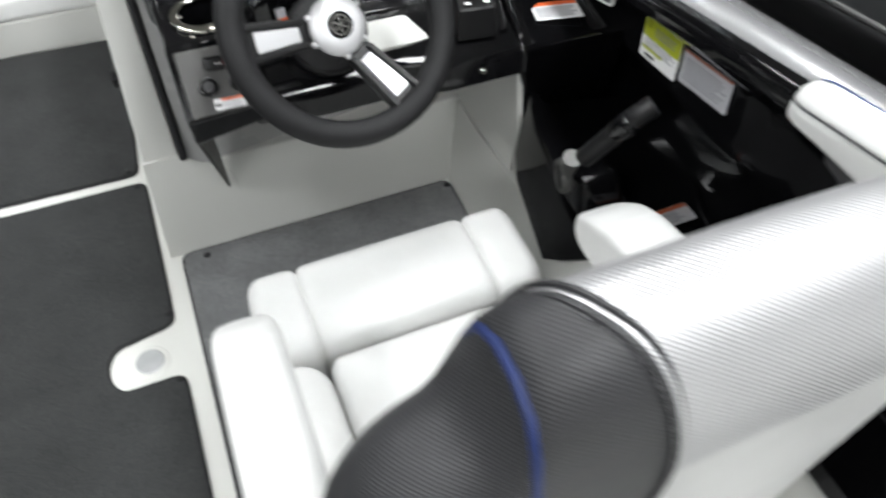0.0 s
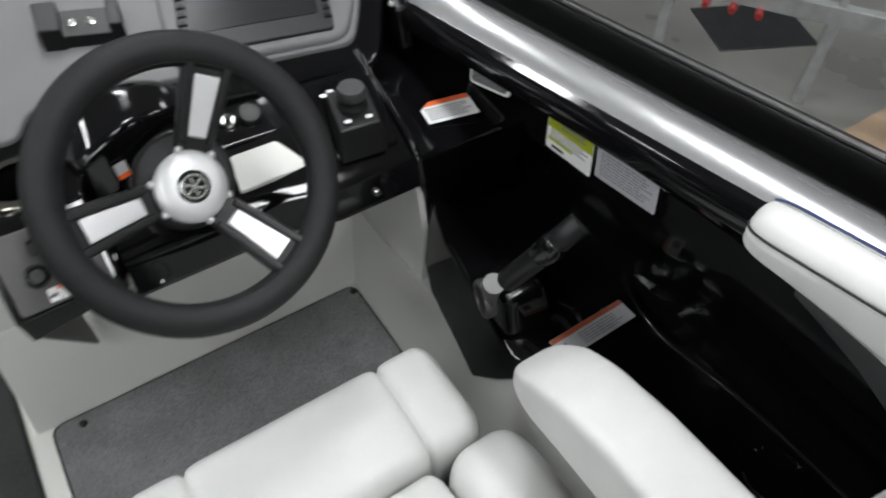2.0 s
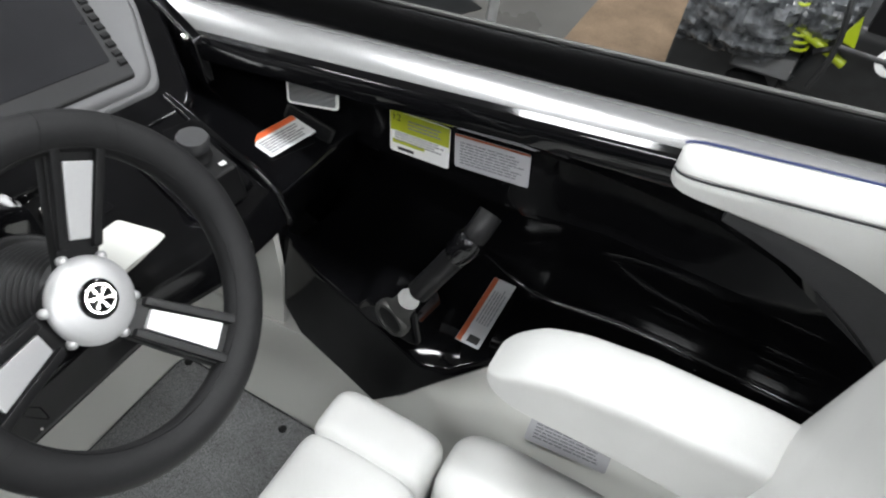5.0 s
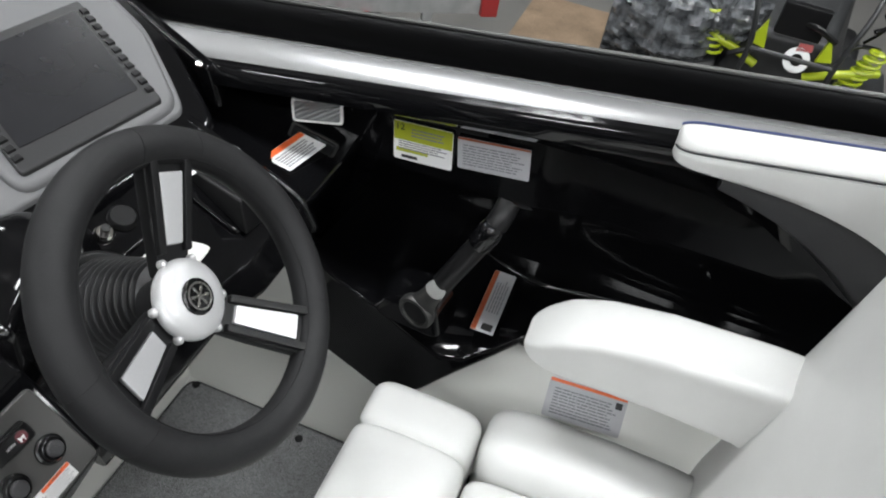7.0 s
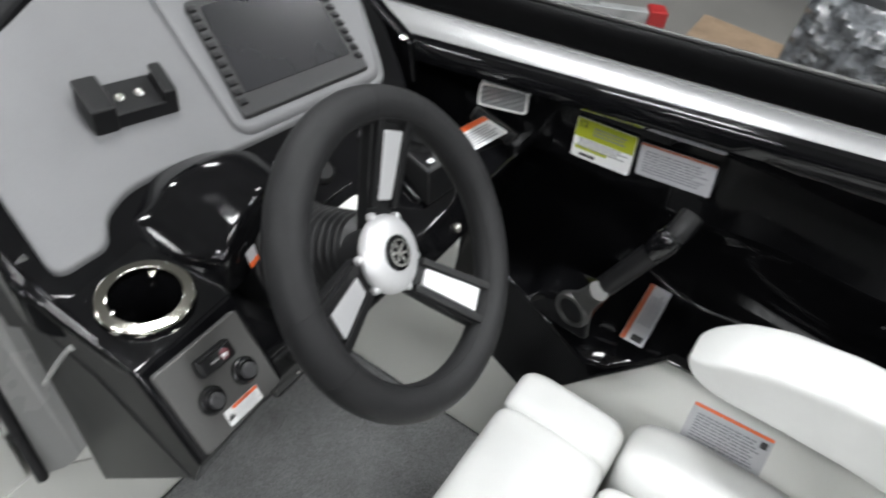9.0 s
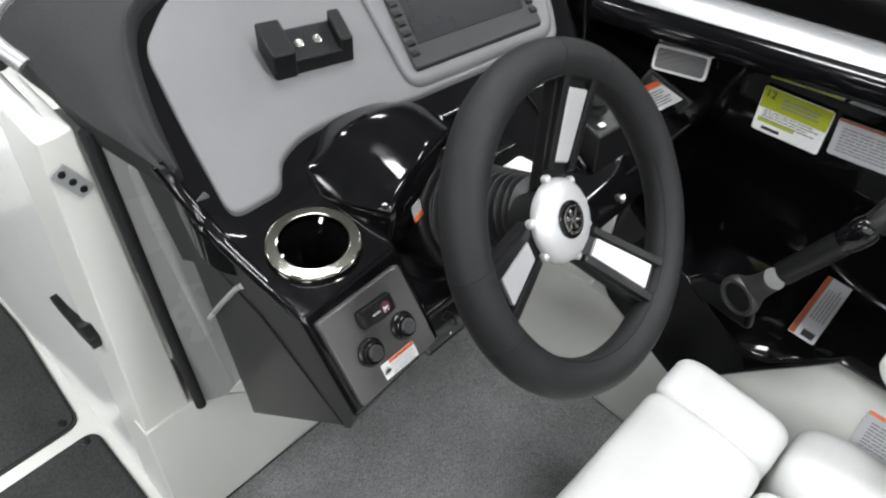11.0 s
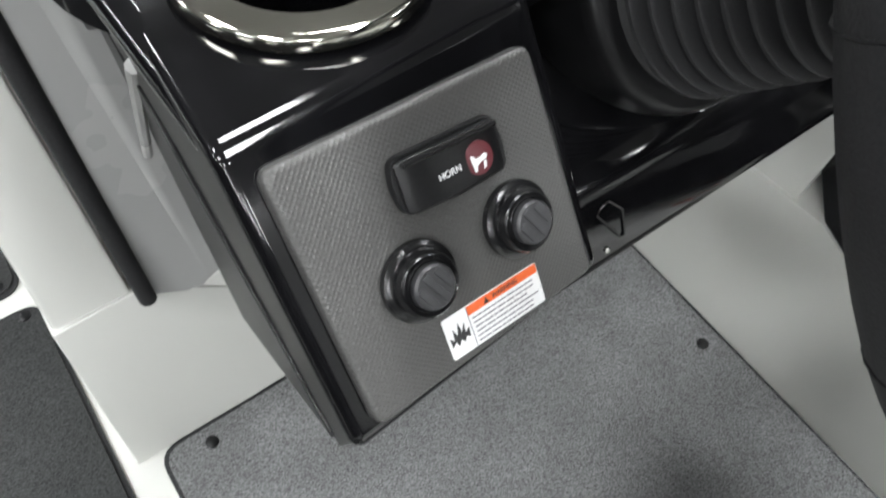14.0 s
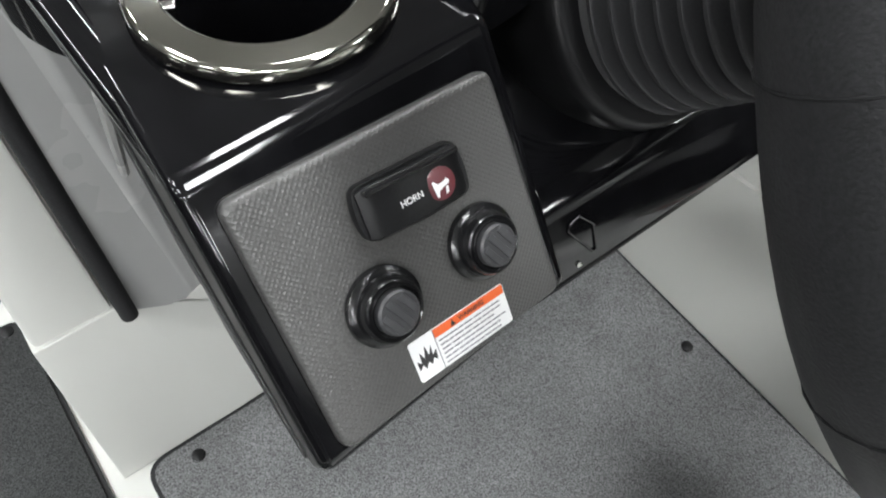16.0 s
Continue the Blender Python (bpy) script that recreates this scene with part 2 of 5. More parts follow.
def loft(rings, closed_ring=True, caps=True):
    """A skin over rings of equal point counts."""
    bm = bmesh.new()
    vs = [[bm.verts.new(p) for p in ring] for ring in rings]
    n = len(rings[0])
    last = n if closed_ring else n - 1
    for a, b in zip(vs, vs[1:]):
        for i in range(last):
            bm.faces.new([a[i], a[(i + 1) % n], b[(i + 1) % n], b[i]])
    if caps and closed_ring:
        bm.faces.new(vs[0][::-1])
        bm.faces.new(vs[-1])
    return bm


def tube(points, radius, n=10, caps=True):
    """A round bar along points; radius is one number or one for each point."""
    pts = [Vector(p) for p in points]
    rad = radius if isinstance(radius, (list, tuple)) else [radius] * len(pts)
    rings = []
    side = None
    for i, p in enumerate(pts):
        d = (pts[min(i + 1, len(pts) - 1)] - pts[max(i - 1, 0)]).normalized()
        if side is None:
            side = d.orthogonal().normalized()
        side = (side - d * side.dot(d)).normalized()
        up = d.cross(side)
        rings.append([p + (side * math.cos(a) + up * math.sin(a)) * rad[i] for a in (2 * math.pi * k / n for k in range(n))])
    return loft(rings, caps=caps)


def smooth_path(points, steps=6):
    """Points on a smooth curve through the given ones."""
    p = [Vector(points[0]), *[Vector(q) for q in points], Vector(points[-1])]
    out = []
    for i in range(1, len(p) - 2):
        for k in range(steps):
            t = k / steps
            out.append(0.5 * ((2 * p[i]) + (p[i + 1] - p[i - 1]) * t + (2 * p[i - 1] - 5 * p[i] + 4 * p[i + 1] - p[i + 2]) * t * t
                              + (3 * p[i] - p[i - 1] - 3 * p[i + 1] + p[i + 2]) * t ** 3))
    out.append(p[-2])
    return out


def lathe(profile, n=48):
    """A turned body about z from (radius, height) pairs."""
    return loft([[(r * math.cos(2 * math.pi * k / n), r * math.sin(2 * math.pi * k / n), z) for k in range(n)] for r, z in profile])


def ring_body(profile, n=64):
    """A turned ring about z from a closed outline of (radius, height) pairs."""
    rings = [[(r * math.cos(2 * math.pi * k / n), r * math.sin(2 * math.pi * k / n), z) for r, z in profile] for k in range(n)]
    return loft(rings + [rings[0]], caps=False)


def cushion(x0, x1, y0, y1, z0, z1, r=0.03, puff=0.012, n=14):
    """An upholstered block: rounded edges and a slightly domed top and front."""
    bm = block(x0, x1, y0, y1, z0, z1, r, 5)
    bmesh.ops.subdivide_edges(bm, edges=[e for e in bm.edges if e.calc_length() > 0.06], cuts=n, use_grid_fill=True)
    cx, cy = (x0 + x1) / 2, (y0 + y1) / 2
    for v in bm.verts:
        u, w = (v.co.x - cx) / (x1 - x0) * 2, (v.co.y - cy) / (y1 - y0) * 2
        h = (v.co.z - z0) / (z1 - z0)
        v.co.z += puff * max(0, 1 - u * u) * max(0, 1 - w * w) * max(0, h)
    return bm


def frame_from(origin, right, normal):
    """The pose of a flat piece: x along right, z along normal."""
    nrm = Vector(normal).normalized()
    rt = Vector(right)
    rt = (rt - nrm * rt.dot(nrm)).normalized()
    up = nrm.cross(rt)
    return Matrix(((rt.x, up.x, nrm.x, origin[0]), (rt.y, up.y, nrm.y, origin[1]), (rt.z, up.z, nrm.z, origin[2]), (0, 0, 0, 1)))


def plate(w, h, d=0.0008, r=0.0, x=0.0, y=0.0, z=0.0):
    """A thin rounded plate on the xy plane, its middle at x, y."""
    poly = [(x - w / 2, y - h / 2), (x + w / 2, y - h / 2), (x + w / 2, y + h / 2), (x - w / 2, y + h / 2)]
    return prism(round_poly(poly, r, 4) if r else poly, z, z + d)


def lettering(name, text, size, mat, parent, m, align="CENTER"):
    cu = bpy.data.curves.new(name, "FONT")
    cu.body, cu.size, cu.extrude, cu.align_x, cu.align_y = text, size, 0.0001, align, "CENTER"
    tmp = bpy.data.objects.new(name, cu)
    scene.collection.objects.link(tmp)
    me = bpy.data.meshes.new_from_object(tmp.evaluated_get(bpy.context.evaluated_depsgraph_get()))
    bpy.data.objects.remove(tmp)
    me.materials.clear()
    me.materials.append(mat)
    ob = new(name, me)
    ob.parent = parent
    ob.matrix_basis = m
    return ob


def text_bars(w, h, rows, x, y, z, ragged=0.25, thick=0.5, seed=1):
    """Rows of short bars in place of small print."""
    rnd = random.Random(seed)
    bm = bmesh.new()
    step = h / rows
    for i in range(rows):
        yy = y + h / 2 - step * (i + 0.5)
        right = w * (1 - rnd.random() * ragged)
        at = 0.0
        while at < right:
            ln = min(w * rnd.uniform(0.05, 0.16), right - at)
            b = plate(ln * 0.86, step * thick, 0.0002, 0, x - w / 2 + at + ln / 2, yy, z)
            bm = join(bm, b)
            at += ln
    return bm


def sticker(name, parent, m, w, h, base, bands, seed=1, label=""):
    """A printed label: a backing plate with coloured bands and rows of small print. bands: (material, x, y, w, h, rows of print, ink)."""
    ob = part(name, moved(plate(w, h, 0.0006, min(w, h) * 0.06), m), base, parent, label)
    for k, (mat, x, y, bw, bh, rows, ink) in enumerate(bands):
        if mat is not None:
            part("print_band", moved(plate(bw, bh, 0.0003, 0, x, y, 0.0006), m), mat, ob)
        if rows:
            part("small_print", moved(text_bars(bw * 0.92, bh * 0.86, rows, x, y, 0.0009, seed=seed + k), m), ink, ob)
    return ob


# ---------------------------------------------------------------- showroom round the boat
solid("ground", block(-14, 14, -12, 16, GROUND_Z - 0.2, GROUND_Z), CONCRETE, "polished grey concrete showroom floor with worn patches", "floor", "structure", False)
solid("wall_north", block(-14, 14, 16, 16.2, GROUND_Z, CEILING_Z + 0.2), PAINT_WALL, "plain light painted showroom wall", "wall", "structure", False)
solid("wall_south", block(-14, 14, -12.2, -12, GROUND_Z, CEILING_Z + 0.2), PAINT_WALL, "plain light painted showroom wall", "wall", "structure", False)
solid("wall_east", block(14, 14.2, -12, 16, GROUND_Z, CEILING_Z + 0.2), PAINT_WALL, "plain light painted showroom wall", "wall", "structure", False)
solid("wall_west", block(-14.2, -14, -12, 16, GROUND_Z, CEILING_Z + 0.2), PAINT_WALL, "plain light painted showroom wall", "wall", "structure", False)
solid("ceiling", block(-14, 14, -12, 16, CEILING_Z + 0.15, CEILING_Z + 0.3), CEILING_DARK, "plain grey showroom ceiling", "ceiling", "structure", False)


def ceiling_light(x, y):
    ob = thing("ceiling_light", "white twin-tube light hung from the ceiling", "lamp", (x, y, CEILING_Z), "ceiling lights in rows")
    part("housing", block(-0.24, 0.24, -0.60, 0.60, 0.03, 0.15, 0.01, 2), GEL_WHITE, ob)
    for x in (-0.115, 0.115):
        part("diffuser", block(x - 0.10, x + 0.10, -0.57, 0.57, 0.0, 0.03, 0.008, 2), LAMP_GLOW, ob)
    return ob


first_light = None
for lx, ly in LAMP_SPOTS:
    if first_light is None:
        first_light = ceiling_light(lx, ly)
    else:
        copy_thing(first_light, pose(lx, ly, CEILING_Z))
    la = bpy.data.lights.new("tube_light", "AREA")
    la.shape, la.size, la.size_y, la.energy, la.color = "RECTANGLE", 0.44, 1.14, LAMP_WATTS, (0.96, 0.985, 1.0)
    lo = new("tube_light", la)
    lo.location = (lx, ly, CEILING_Z - 0.01)

# ---------------------------------------------------------------- cockpit shell
MAT_LEFT, MAT_RIGHT, MAT_FRONT = -0.062, 0.657, 2.588


def lip_z(y):
    return 0.85 - 0.17 * (y - 1.86)


solid("floor", block(-1.5, 0.9, -0.6, 4.4, -0.06, 0.0), GEL, "light grey moulded fibreglass cockpit floor", "floor", "structure", False)


def deck_mat(name, poly, label, snaps, weave):
    ob = thing(name, label, "mat", group="mats on the cockpit floor")
    part("edge", prism(round_poly(poly, 0.03), 0.0005, 0.004), MAT_EDGE, ob, "black bound edge")
    cx = sum(p[0] for p in poly) / len(poly)
    cy = sum(p[1] for p in poly) / len(poly)
    inner = []
    n = len(poly)
    for i in range(n):
        p, a, b = Vector(poly[i]), Vector(poly[i - 1]), Vector(poly[(i + 1) % n])
        da, db = (p - a).normalized(), (b - p).normalized()
        na, nb = Vector((-da.y, da.x)), Vector((-db.y, db.x))
        k = (na + nb)
        k = k / max(0.3, k.dot(na))
        q = p + k * 0.006
        inner.append((q.x, q.y))
    part("mat_surface", prism(round_poly(inner, 0.026), 0.003, 0.0075), weave, ob, "woven surface")
    for x, y in snaps:
        part("snap", moved(lathe([(0.0, 0.0), (0.0085, 0.0), (0.0085, 0.0015), (0.006, 0.0028), (0.0, 0.003)], 16), pose(x, y, 0.0075)), BLACK_SATIN, ob, "black press stud")
    return ob


deck_mat("helm_mat", [(MAT_LEFT, 1.0), (MAT_RIGHT, 1.0), (MAT_RIGHT, MAT_FRONT), (MAT_LEFT, MAT_FRONT)],
         "grey woven deck mat with black edge in the helm footwell", [(0.0, 2.56), (0.644, 2.565), (0.622, 2.300), (0.0, 2.262)], MAT)
# both walkway mats take the tone with shade mixed into it
deck_mat("walkway_mat_shaded", [(-1.2, 0.6), (-0.105, 0.6), (-0.105, 2.255), (-0.24, 2.255), (-0.26, 2.29), (-0.26, 2.33), (-0.24, 2.365), (-0.105, 2.39), (-0.105, 2.875), (-1.2, 2.885)],
         "grey woven walkway mat with shade in its colour, cut round a deck fitting", [(-0.118, 2.42), (-0.12, 2.24), (-0.13, 2.86)], WALK_MAT_SHADED)
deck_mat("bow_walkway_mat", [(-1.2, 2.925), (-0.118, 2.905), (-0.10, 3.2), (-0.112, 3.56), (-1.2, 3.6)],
         "grey woven mat in the passage to the bow, shade in its colour", [(-0.145, 2.925)], WALK_MAT_SHADED)

fit_ = thing("deck_fitting", "round stainless deck fitting in the cockpit floor", "deck fitting", (-0.175, 2.31, 0.0))
part("flange", lathe([(0.0, 0.0), (0.043, 0.0), (0.043, 0.002), (0.038, 0.004), (0.0, 0.004)], 32), GEL, fit_)
part("cap", lathe([(0.0, 0.003), (0.031, 0.003), (0.031, 0.006), (0.028, 0.0075), (0.026, 0.006), (0.0, 0.0065)], 32), STEEL, fit_, "dull metal screw cap")

# passage wall on the port side of the helm, with its raked after end
solid("wall_helm_port", hull8([(-0.085, 2.622, 0.0), (-0.03, 2.622, 0.0), (0.0, 4.2, 0.0), (-0.115, 4.2, 0.0),
                               (-0.012, 2.700, 0.81), (0.014, 2.700, 0.81), (0.014, 4.2, 0.82), (-0.030, 4.2, 0.82)], 0.010, 3),
      GEL_WHITE, "white fibreglass side of the helm console", "wall", "structure")
# front of the footwell, and the plain panel that rises from it beside the switch pod
solid("wall_footwell_front", hull8([(-0.0875, 2.590, 0.0), (0.668, 2.590, 0.0), (0.70, 2.75, 0.0), (-0.0875, 2.72, 0.0),
                                    (-0.0662, 2.628, 0.245), (0.76, 2.628, 0.245), (0.78, 2.80, 0.245), (-0.0662, 2.74, 0.245)], 0.005, 2),
      GEL, "light grey fibreglass front of the footwell", "wall", "structure")
solid("wall_console_end", hull8([(0.034, 2.636, 0.235), (0.084, 2.628, 0.235), (0.66, 2.70, 0.235), (0.034, 2.80, 0.235),
                                 (0.040, 2.664, 0.745), (0.064, 2.645, 0.745), (0.66, 2.80, 0.60), (0.040, 2.80, 0.745)], 0.004, 2),
      GEL_GREY, "glossy grey panel beside the switch pod", "wall", "structure")
end_wall = solid("wall_console_edge", hull8([(-0.0670, 2.6275, 0.235), (0.012, 2.6275, 0.235), (0.016, 2.80, 0.235), (-0.0670, 2.74, 0.235),
                                  (-0.0150, 2.672, 0.805), (0.026, 2.672, 0.805), (0.026, 2.80, 0.805), (-0.0150, 2.78, 0.805)], 0.005, 2),
      GEL, "light grey fibreglass end of the passage wall", "wall", "structure")
def foot_wedge():
    """The front wall's crease that runs from the seal's foot down to the mat."""
    front = [(-0.0862, 2.5885, 0.0), (0.073, 2.5868, 0.0), (0.150, 2.5905, 0.0), (-0.0650, 2.6260, 0.282), (0.0265, 2.6285, 0.282), (0.116, 2.6205, 0.203)]
    bm = bmesh.new()
    a = [bm.verts.new(p) for p in front]
    b = [bm.verts.new((x, 2.66, z)) for x, y, z in front]
    for f in ((0, 1, 4, 3), (1, 2, 5, 4)):
        bm.faces.new([a[i] for i in f])
        bm.faces.new([b[i] for i in f[::-1]])
    for i, j in ((0, 1), (1, 2), (2, 5), (5, 4), (4, 3), (3, 0)):
        bm.faces.new([a[j], a[i], b[i], b[j]])
    bmesh.ops.recalc_face_normals(bm, faces=bm.faces)
    bmesh.ops.bevel(bm, geom=[e for e in bm.edges if all(v.co.y < 2.65 for v in e.verts)], offset=0.002, segments=2, profile=0.5, affect="EDGES", clamp_overlap=True)
    return bm


solid("wall_footwell_crease", foot_wedge(), GEL, "light grey creased corner of the footwell front", "wall", "structure")
latch = thing("door_latch", "black pull latch on the console's side door", "latch", (-0.052, 2.70, 0.44))
part("grip", moved(prism(round_poly([(-0.075, 0.030), (-0.052, 0.036), (-0.02, 0.010), (0.03, -0.006), (0.075, -0.012), (0.080, -0.034), (0.04, -0.030), (-0.012, -0.020), (-0.072, 0.004)], 0.007), -0.008, 0.012, "x", 0.003), pose(0, 0.06, 0, 0, 0, 0)), BLACK_SATIN, latch)
HINGE = frame_from((0.001, 2.6655, 0.747), (0.45, -0.07, -0.89), (0, -1, 0.08))
hinge = part("hinge", moved(plate(0.048, 0.020, 0.003, 0.004), HINGE), STEEL, end_wall, "small bright hinge")
for k in (-0.016, 0.0, 0.016):
    part("screw", moved(lathe([(0, 0), (0.0045, 0), (0.004, 0.0016), (0, 0.002)], 12), HINGE @ pose(-k, 0, 0.003)), BLACK_SATIN, hinge)

# sloping starboard side of the footwell
def side_ring(y, top, shelf):
    """The side's section: it leans outwards and ends at the tray's lower edge."""
    line = [(0.660, 0.0), (0.694, 0.245), (0.706, 0.278), (0.768, 0.334), (0.777, 0.338)]
    out = []
    for k in range(6):
        z = top * k / 5
        for (x0, z0), (x1, z1) in zip(line, line[1:]):
            if z0 <= z <= z1:
                out.append((x0 + (x1 - x0) * (z - z0) / (z1 - z0), y, z))
                break
    return out + [(shelf, y, top + 0.004), (0.95, y, top + 0.008), (0.95, y, 0.0)]


solid("wall_footwell_side", loft([side_ring(y, top, shelf) for y, top, shelf in ((0.3, 0.337, 0.80), (1.0, 0.337, 0.80), (1.6, 0.337, 0.80), (1.90, 0.337, 0.80), (1.955, 0.334, 0.79), (2.02, 0.296, 0.75),
                                                                          (2.075, 0.238, 0.72), (2.13, 0.188, 0.71), (2.22, 0.222, 0.71), (2.30, 0.250, 0.72), (2.5, 0.235, 0.74), (2.8, 0.235, 0.74))]),
      GEL, "light grey sloping fibreglass side of the footwell", "wall", "structure")

solid("wall_footwell_upper", loft([[(0.694, y, 0.20), (0.701, y, 0.245), (0.707, y, 0.367), (0.686, y, 0.545), (0.698, y, 0.545), (0.719, y, 0.367), (0.713, y, 0.245), (0.706, y, 0.20)] for y in (2.342, 2.5, 2.78)]),
      GEL, "light grey fibreglass panel rising under the console", "wall", "structure")


# black side pocket under the coaming: a skin lofted along the boat
def brow(y):
    """How far the coaming's inner face hangs below the lip."""
    for (y0, d0), (y1, d1) in zip(BROW, BROW[1:]):
        if y0 <= y <= y1:
            return d0 + (d1 - d0) * (y - y0) / (y1 - y0)


BROW = [(0.0, 0.40), (1.2, 0.40), (1.35, 0.35), (1.5, 0.265), (1.65, 0.160), (1.74, 0.122), (1.87, 0.100), (2.0, 0.082), (2.2, 0.068), (3.0, 0.066)]


def pocket_ring(y):
    z, d = lip_z(y), brow(y)
    top = z - d
    lab = max(0.0, min(1.0, (y - 1.90) / 0.08))
    wall = 0.93 - 0.030 * lab
    return [(0.99, y, 0.22), (0.99, y, 0.36), (0.986, y, 0.40), (0.972, y, 0.45), (0.945 + (wall - 0.9) * 0.5, y, min(0.51, top - 0.07)), (wall + 0.014, y, min(0.55, top - 0.05)), (wall, y, min(0.575, top - 0.035)), (wall, y, top - 0.03), (wall - 0.010, y, top - 0.012), (0.855, y, top - 0.004),
            (0.838, y, top + 0.004), (0.800 + 0.03 * min(1, d / 0.2) - 0.012, y, (top + z) / 2 - 0.012), (0.782, y, z - 0.034), (0.783, y, z - 0.012), (0.792, y, z), (0.806, y, z + 0.001), (0.824, y, z - 0.020), (0.97, y, z - 0.06), (1.02, y, 0.3)]


pocket = solid("wall_starboard_pocket", loft([pocket_ring(y) for y in (0.2, 0.8, 1.2, 1.35, 1.42, 1.5, 1.57, 1.65, 1.74, 1.80, 1.87, 1.93, 2.0, 2.1, 2.2, 2.4, 2.6, 2.8)]), BLACK_GLOSS,
               "gloss black fibreglass pocket under the side deck", "wall", "structure")
# moulded tray that forms the pocket's floor, with its inboard face
TRAY_EDGE = [(0.712, 2.345, 0.30), (0.7005, 2.300, 0.253), (0.693, 2.220, 0.224), (0.6845, 2.130, 0.190), (0.697, 2.075, 0.242), (0.717, 2.020, 0.302), (0.745, 1.962, 0.354), (0.775, 1.930, 0.368), (0.785, 1.7, 0.370), (0.785, 0.3, 0.370)]
TRAY_RIM = [(0.722, 2.345, 0.47), (0.696, 2.262, 0.450), (0.696, 2.190, 0.417), (0.695, 2.110, 0.372), (0.699, 2.055, 0.338), (0.718, 2.014, 0.333), (0.749, 1.955, 0.374), (0.778, 1.925, 0.386), (0.795, 1.7, 0.388), (0.795, 0.3, 0.388)]
solid("pocket_tray", loft([[(x + 0.03, y, z - 0.012) for x, y, z in TRAY_EDGE], [(x, y, z - 0.004) for x, y, z in TRAY_EDGE], [(x - 0.003, y, z + 0.004) for x, y, z in TRAY_EDGE], [(x - 0.001, y, z - 0.006) for x, y, z in TRAY_RIM],
                           [(x + 0.004, y, z) for x, y, z in TRAY_RIM], [(x + 0.012, y, z - 0.001) for x, y, z in TRAY_RIM], [(x + 0.045, y, z * 0.5 + 0.192) for x, y, z in TRAY_RIM],
                           [(1.0, y, 0.380) for x, y, z in TRAY_RIM]], closed_ring=False), BLACK_GLOSS,
      "gloss black moulded tray along the footwell side", "side tray", "structure")
# forward end of the pocket with the flat ledge above it
solid("pocket_end", hull8([(0.770, 2.400, 0.235), (0.98, 2.44, 0.235), (0.98, 2.8, 0.235), (0.80, 2.8, 0.235), (0.668, 2.305, 0.616), (0.92, 2.31, 0.60), (0.95, 2.8, 0.66), (0.668, 2.8, 0.66)], 0.014, 4),
      BLACK_GLOSS, "gloss black ledge at the forward end of the pocket", "ledge", "structure")
# gunwale: pale crowned strip, dark window frame and its pale edge
def strip_out(y):
    return 0.676 - 0.134 * (y - 2.75)


def frame_top(y):
    return 0.814 - 0.136 * (y - 2.509)


SHEER = (0.2, 1.0, 1.6, 2.0, 2.4, 2.8, 3.4)
solid("gunwale_strip", loft([[(0.822, y, lip_z(y) - 0.03), (0.826, y, lip_z(y) - 0.018), (0.850, y, lip_z(y) - 0.004), (0.872, y, lip_z(y) * 0.5 + strip_out(y) * 0.5 + 0.026), (0.890, y, lip_z(y) * 0.4 + strip_out(y) * 0.6 + 0.027),
                              (0.905, y, lip_z(y) * 0.3 + strip_out(y) * 0.7 + 0.022), (0.964, y, strip_out(y)), (0.968, y, strip_out(y) - 0.05), (0.83, y, lip_z(y) - 0.06)]
                             for y in SHEER]), SILVER, "pale silver painted gunwale strip with a crowned top", "gunwale", "structure")
solid("windscreen_frame", loft([[(0.962, y, strip_out(y) - 0.01), (0.957, y, strip_out(y) + 0.012), (0.945, y, strip_out(y) + 0.030), (0.935, y, strip_out(y) * 0.6 + frame_top(y) * 0.4), (0.918, y, strip_out(y) * 0.45 + frame_top(y) * 0.55 + 0.006),
                                 (0.912, y, strip_out(y) * 0.35 + frame_top(y) * 0.65), (0.894, y, frame_top(y) - 0.012), (0.890, y, frame_top(y) - 0.003), (0.898, y, frame_top(y)), (1.0, y, frame_top(y) - 0.06), (1.0, y, strip_out(y) - 0.04)]
                                for y in SHEER]), BLACK_SATIN, "black moulded window frame along the gunwale", "window frame", "structure")
solid("window_trim", loft([[(0.891, y, frame_top(y) - 0.001), (0.8905, y, frame_top(y) + 0.0025), (0.892, y, frame_top(y) + 0.0045), (0.895, y, frame_top(y) + 0.0045), (0.897, y, frame_top(y) - 0.003)] for y in SHEER]), SATIN_STEEL,
      "thin pale trim on the window frame", "trim", "structure")
# outer hull side
solid("hull_side", block(0.98, 1.06, 0.2, 4.2, -0.6, 0.70, 0.01, 2), BLACK_GLOSS, "gloss black outer side of the boat", "hull", "structure")

solid("hull_bottom", loft([[(-1.56, y, -0.02), (-1.56, y, -0.35), (-1.2, y, -0.72), (-0.28, y, GROUND_Z + 0.004), (-0.20, y, GROUND_Z + 0.004), (0.72, y, -0.72), (1.02, y, -0.35), (1.02, y, -0.065), (-1.50, y, -0.065), (-1.50, y, -0.02)] for y in (-0.6, 1.5, 3.4, 4.4)]),
      BLACK_GLOSS, "gloss black underside of the boat resting on its keel", "hull", "structure")
# unseen side, raised and made black to keep light off the walkway
solid("hull_port_unseen", block(-1.58, -1.50, -0.6, 4.4, -0.06, 0.85, 0.012, 2), BLACK_GLOSS, "unseen gloss black port side of the cockpit, raised to shade the walkway", "hull", "structure")

# ---------------------------------------------------------------- helm console
console = thing("helm_console", "gloss black moulded helm console with a grey dash", "helm console")
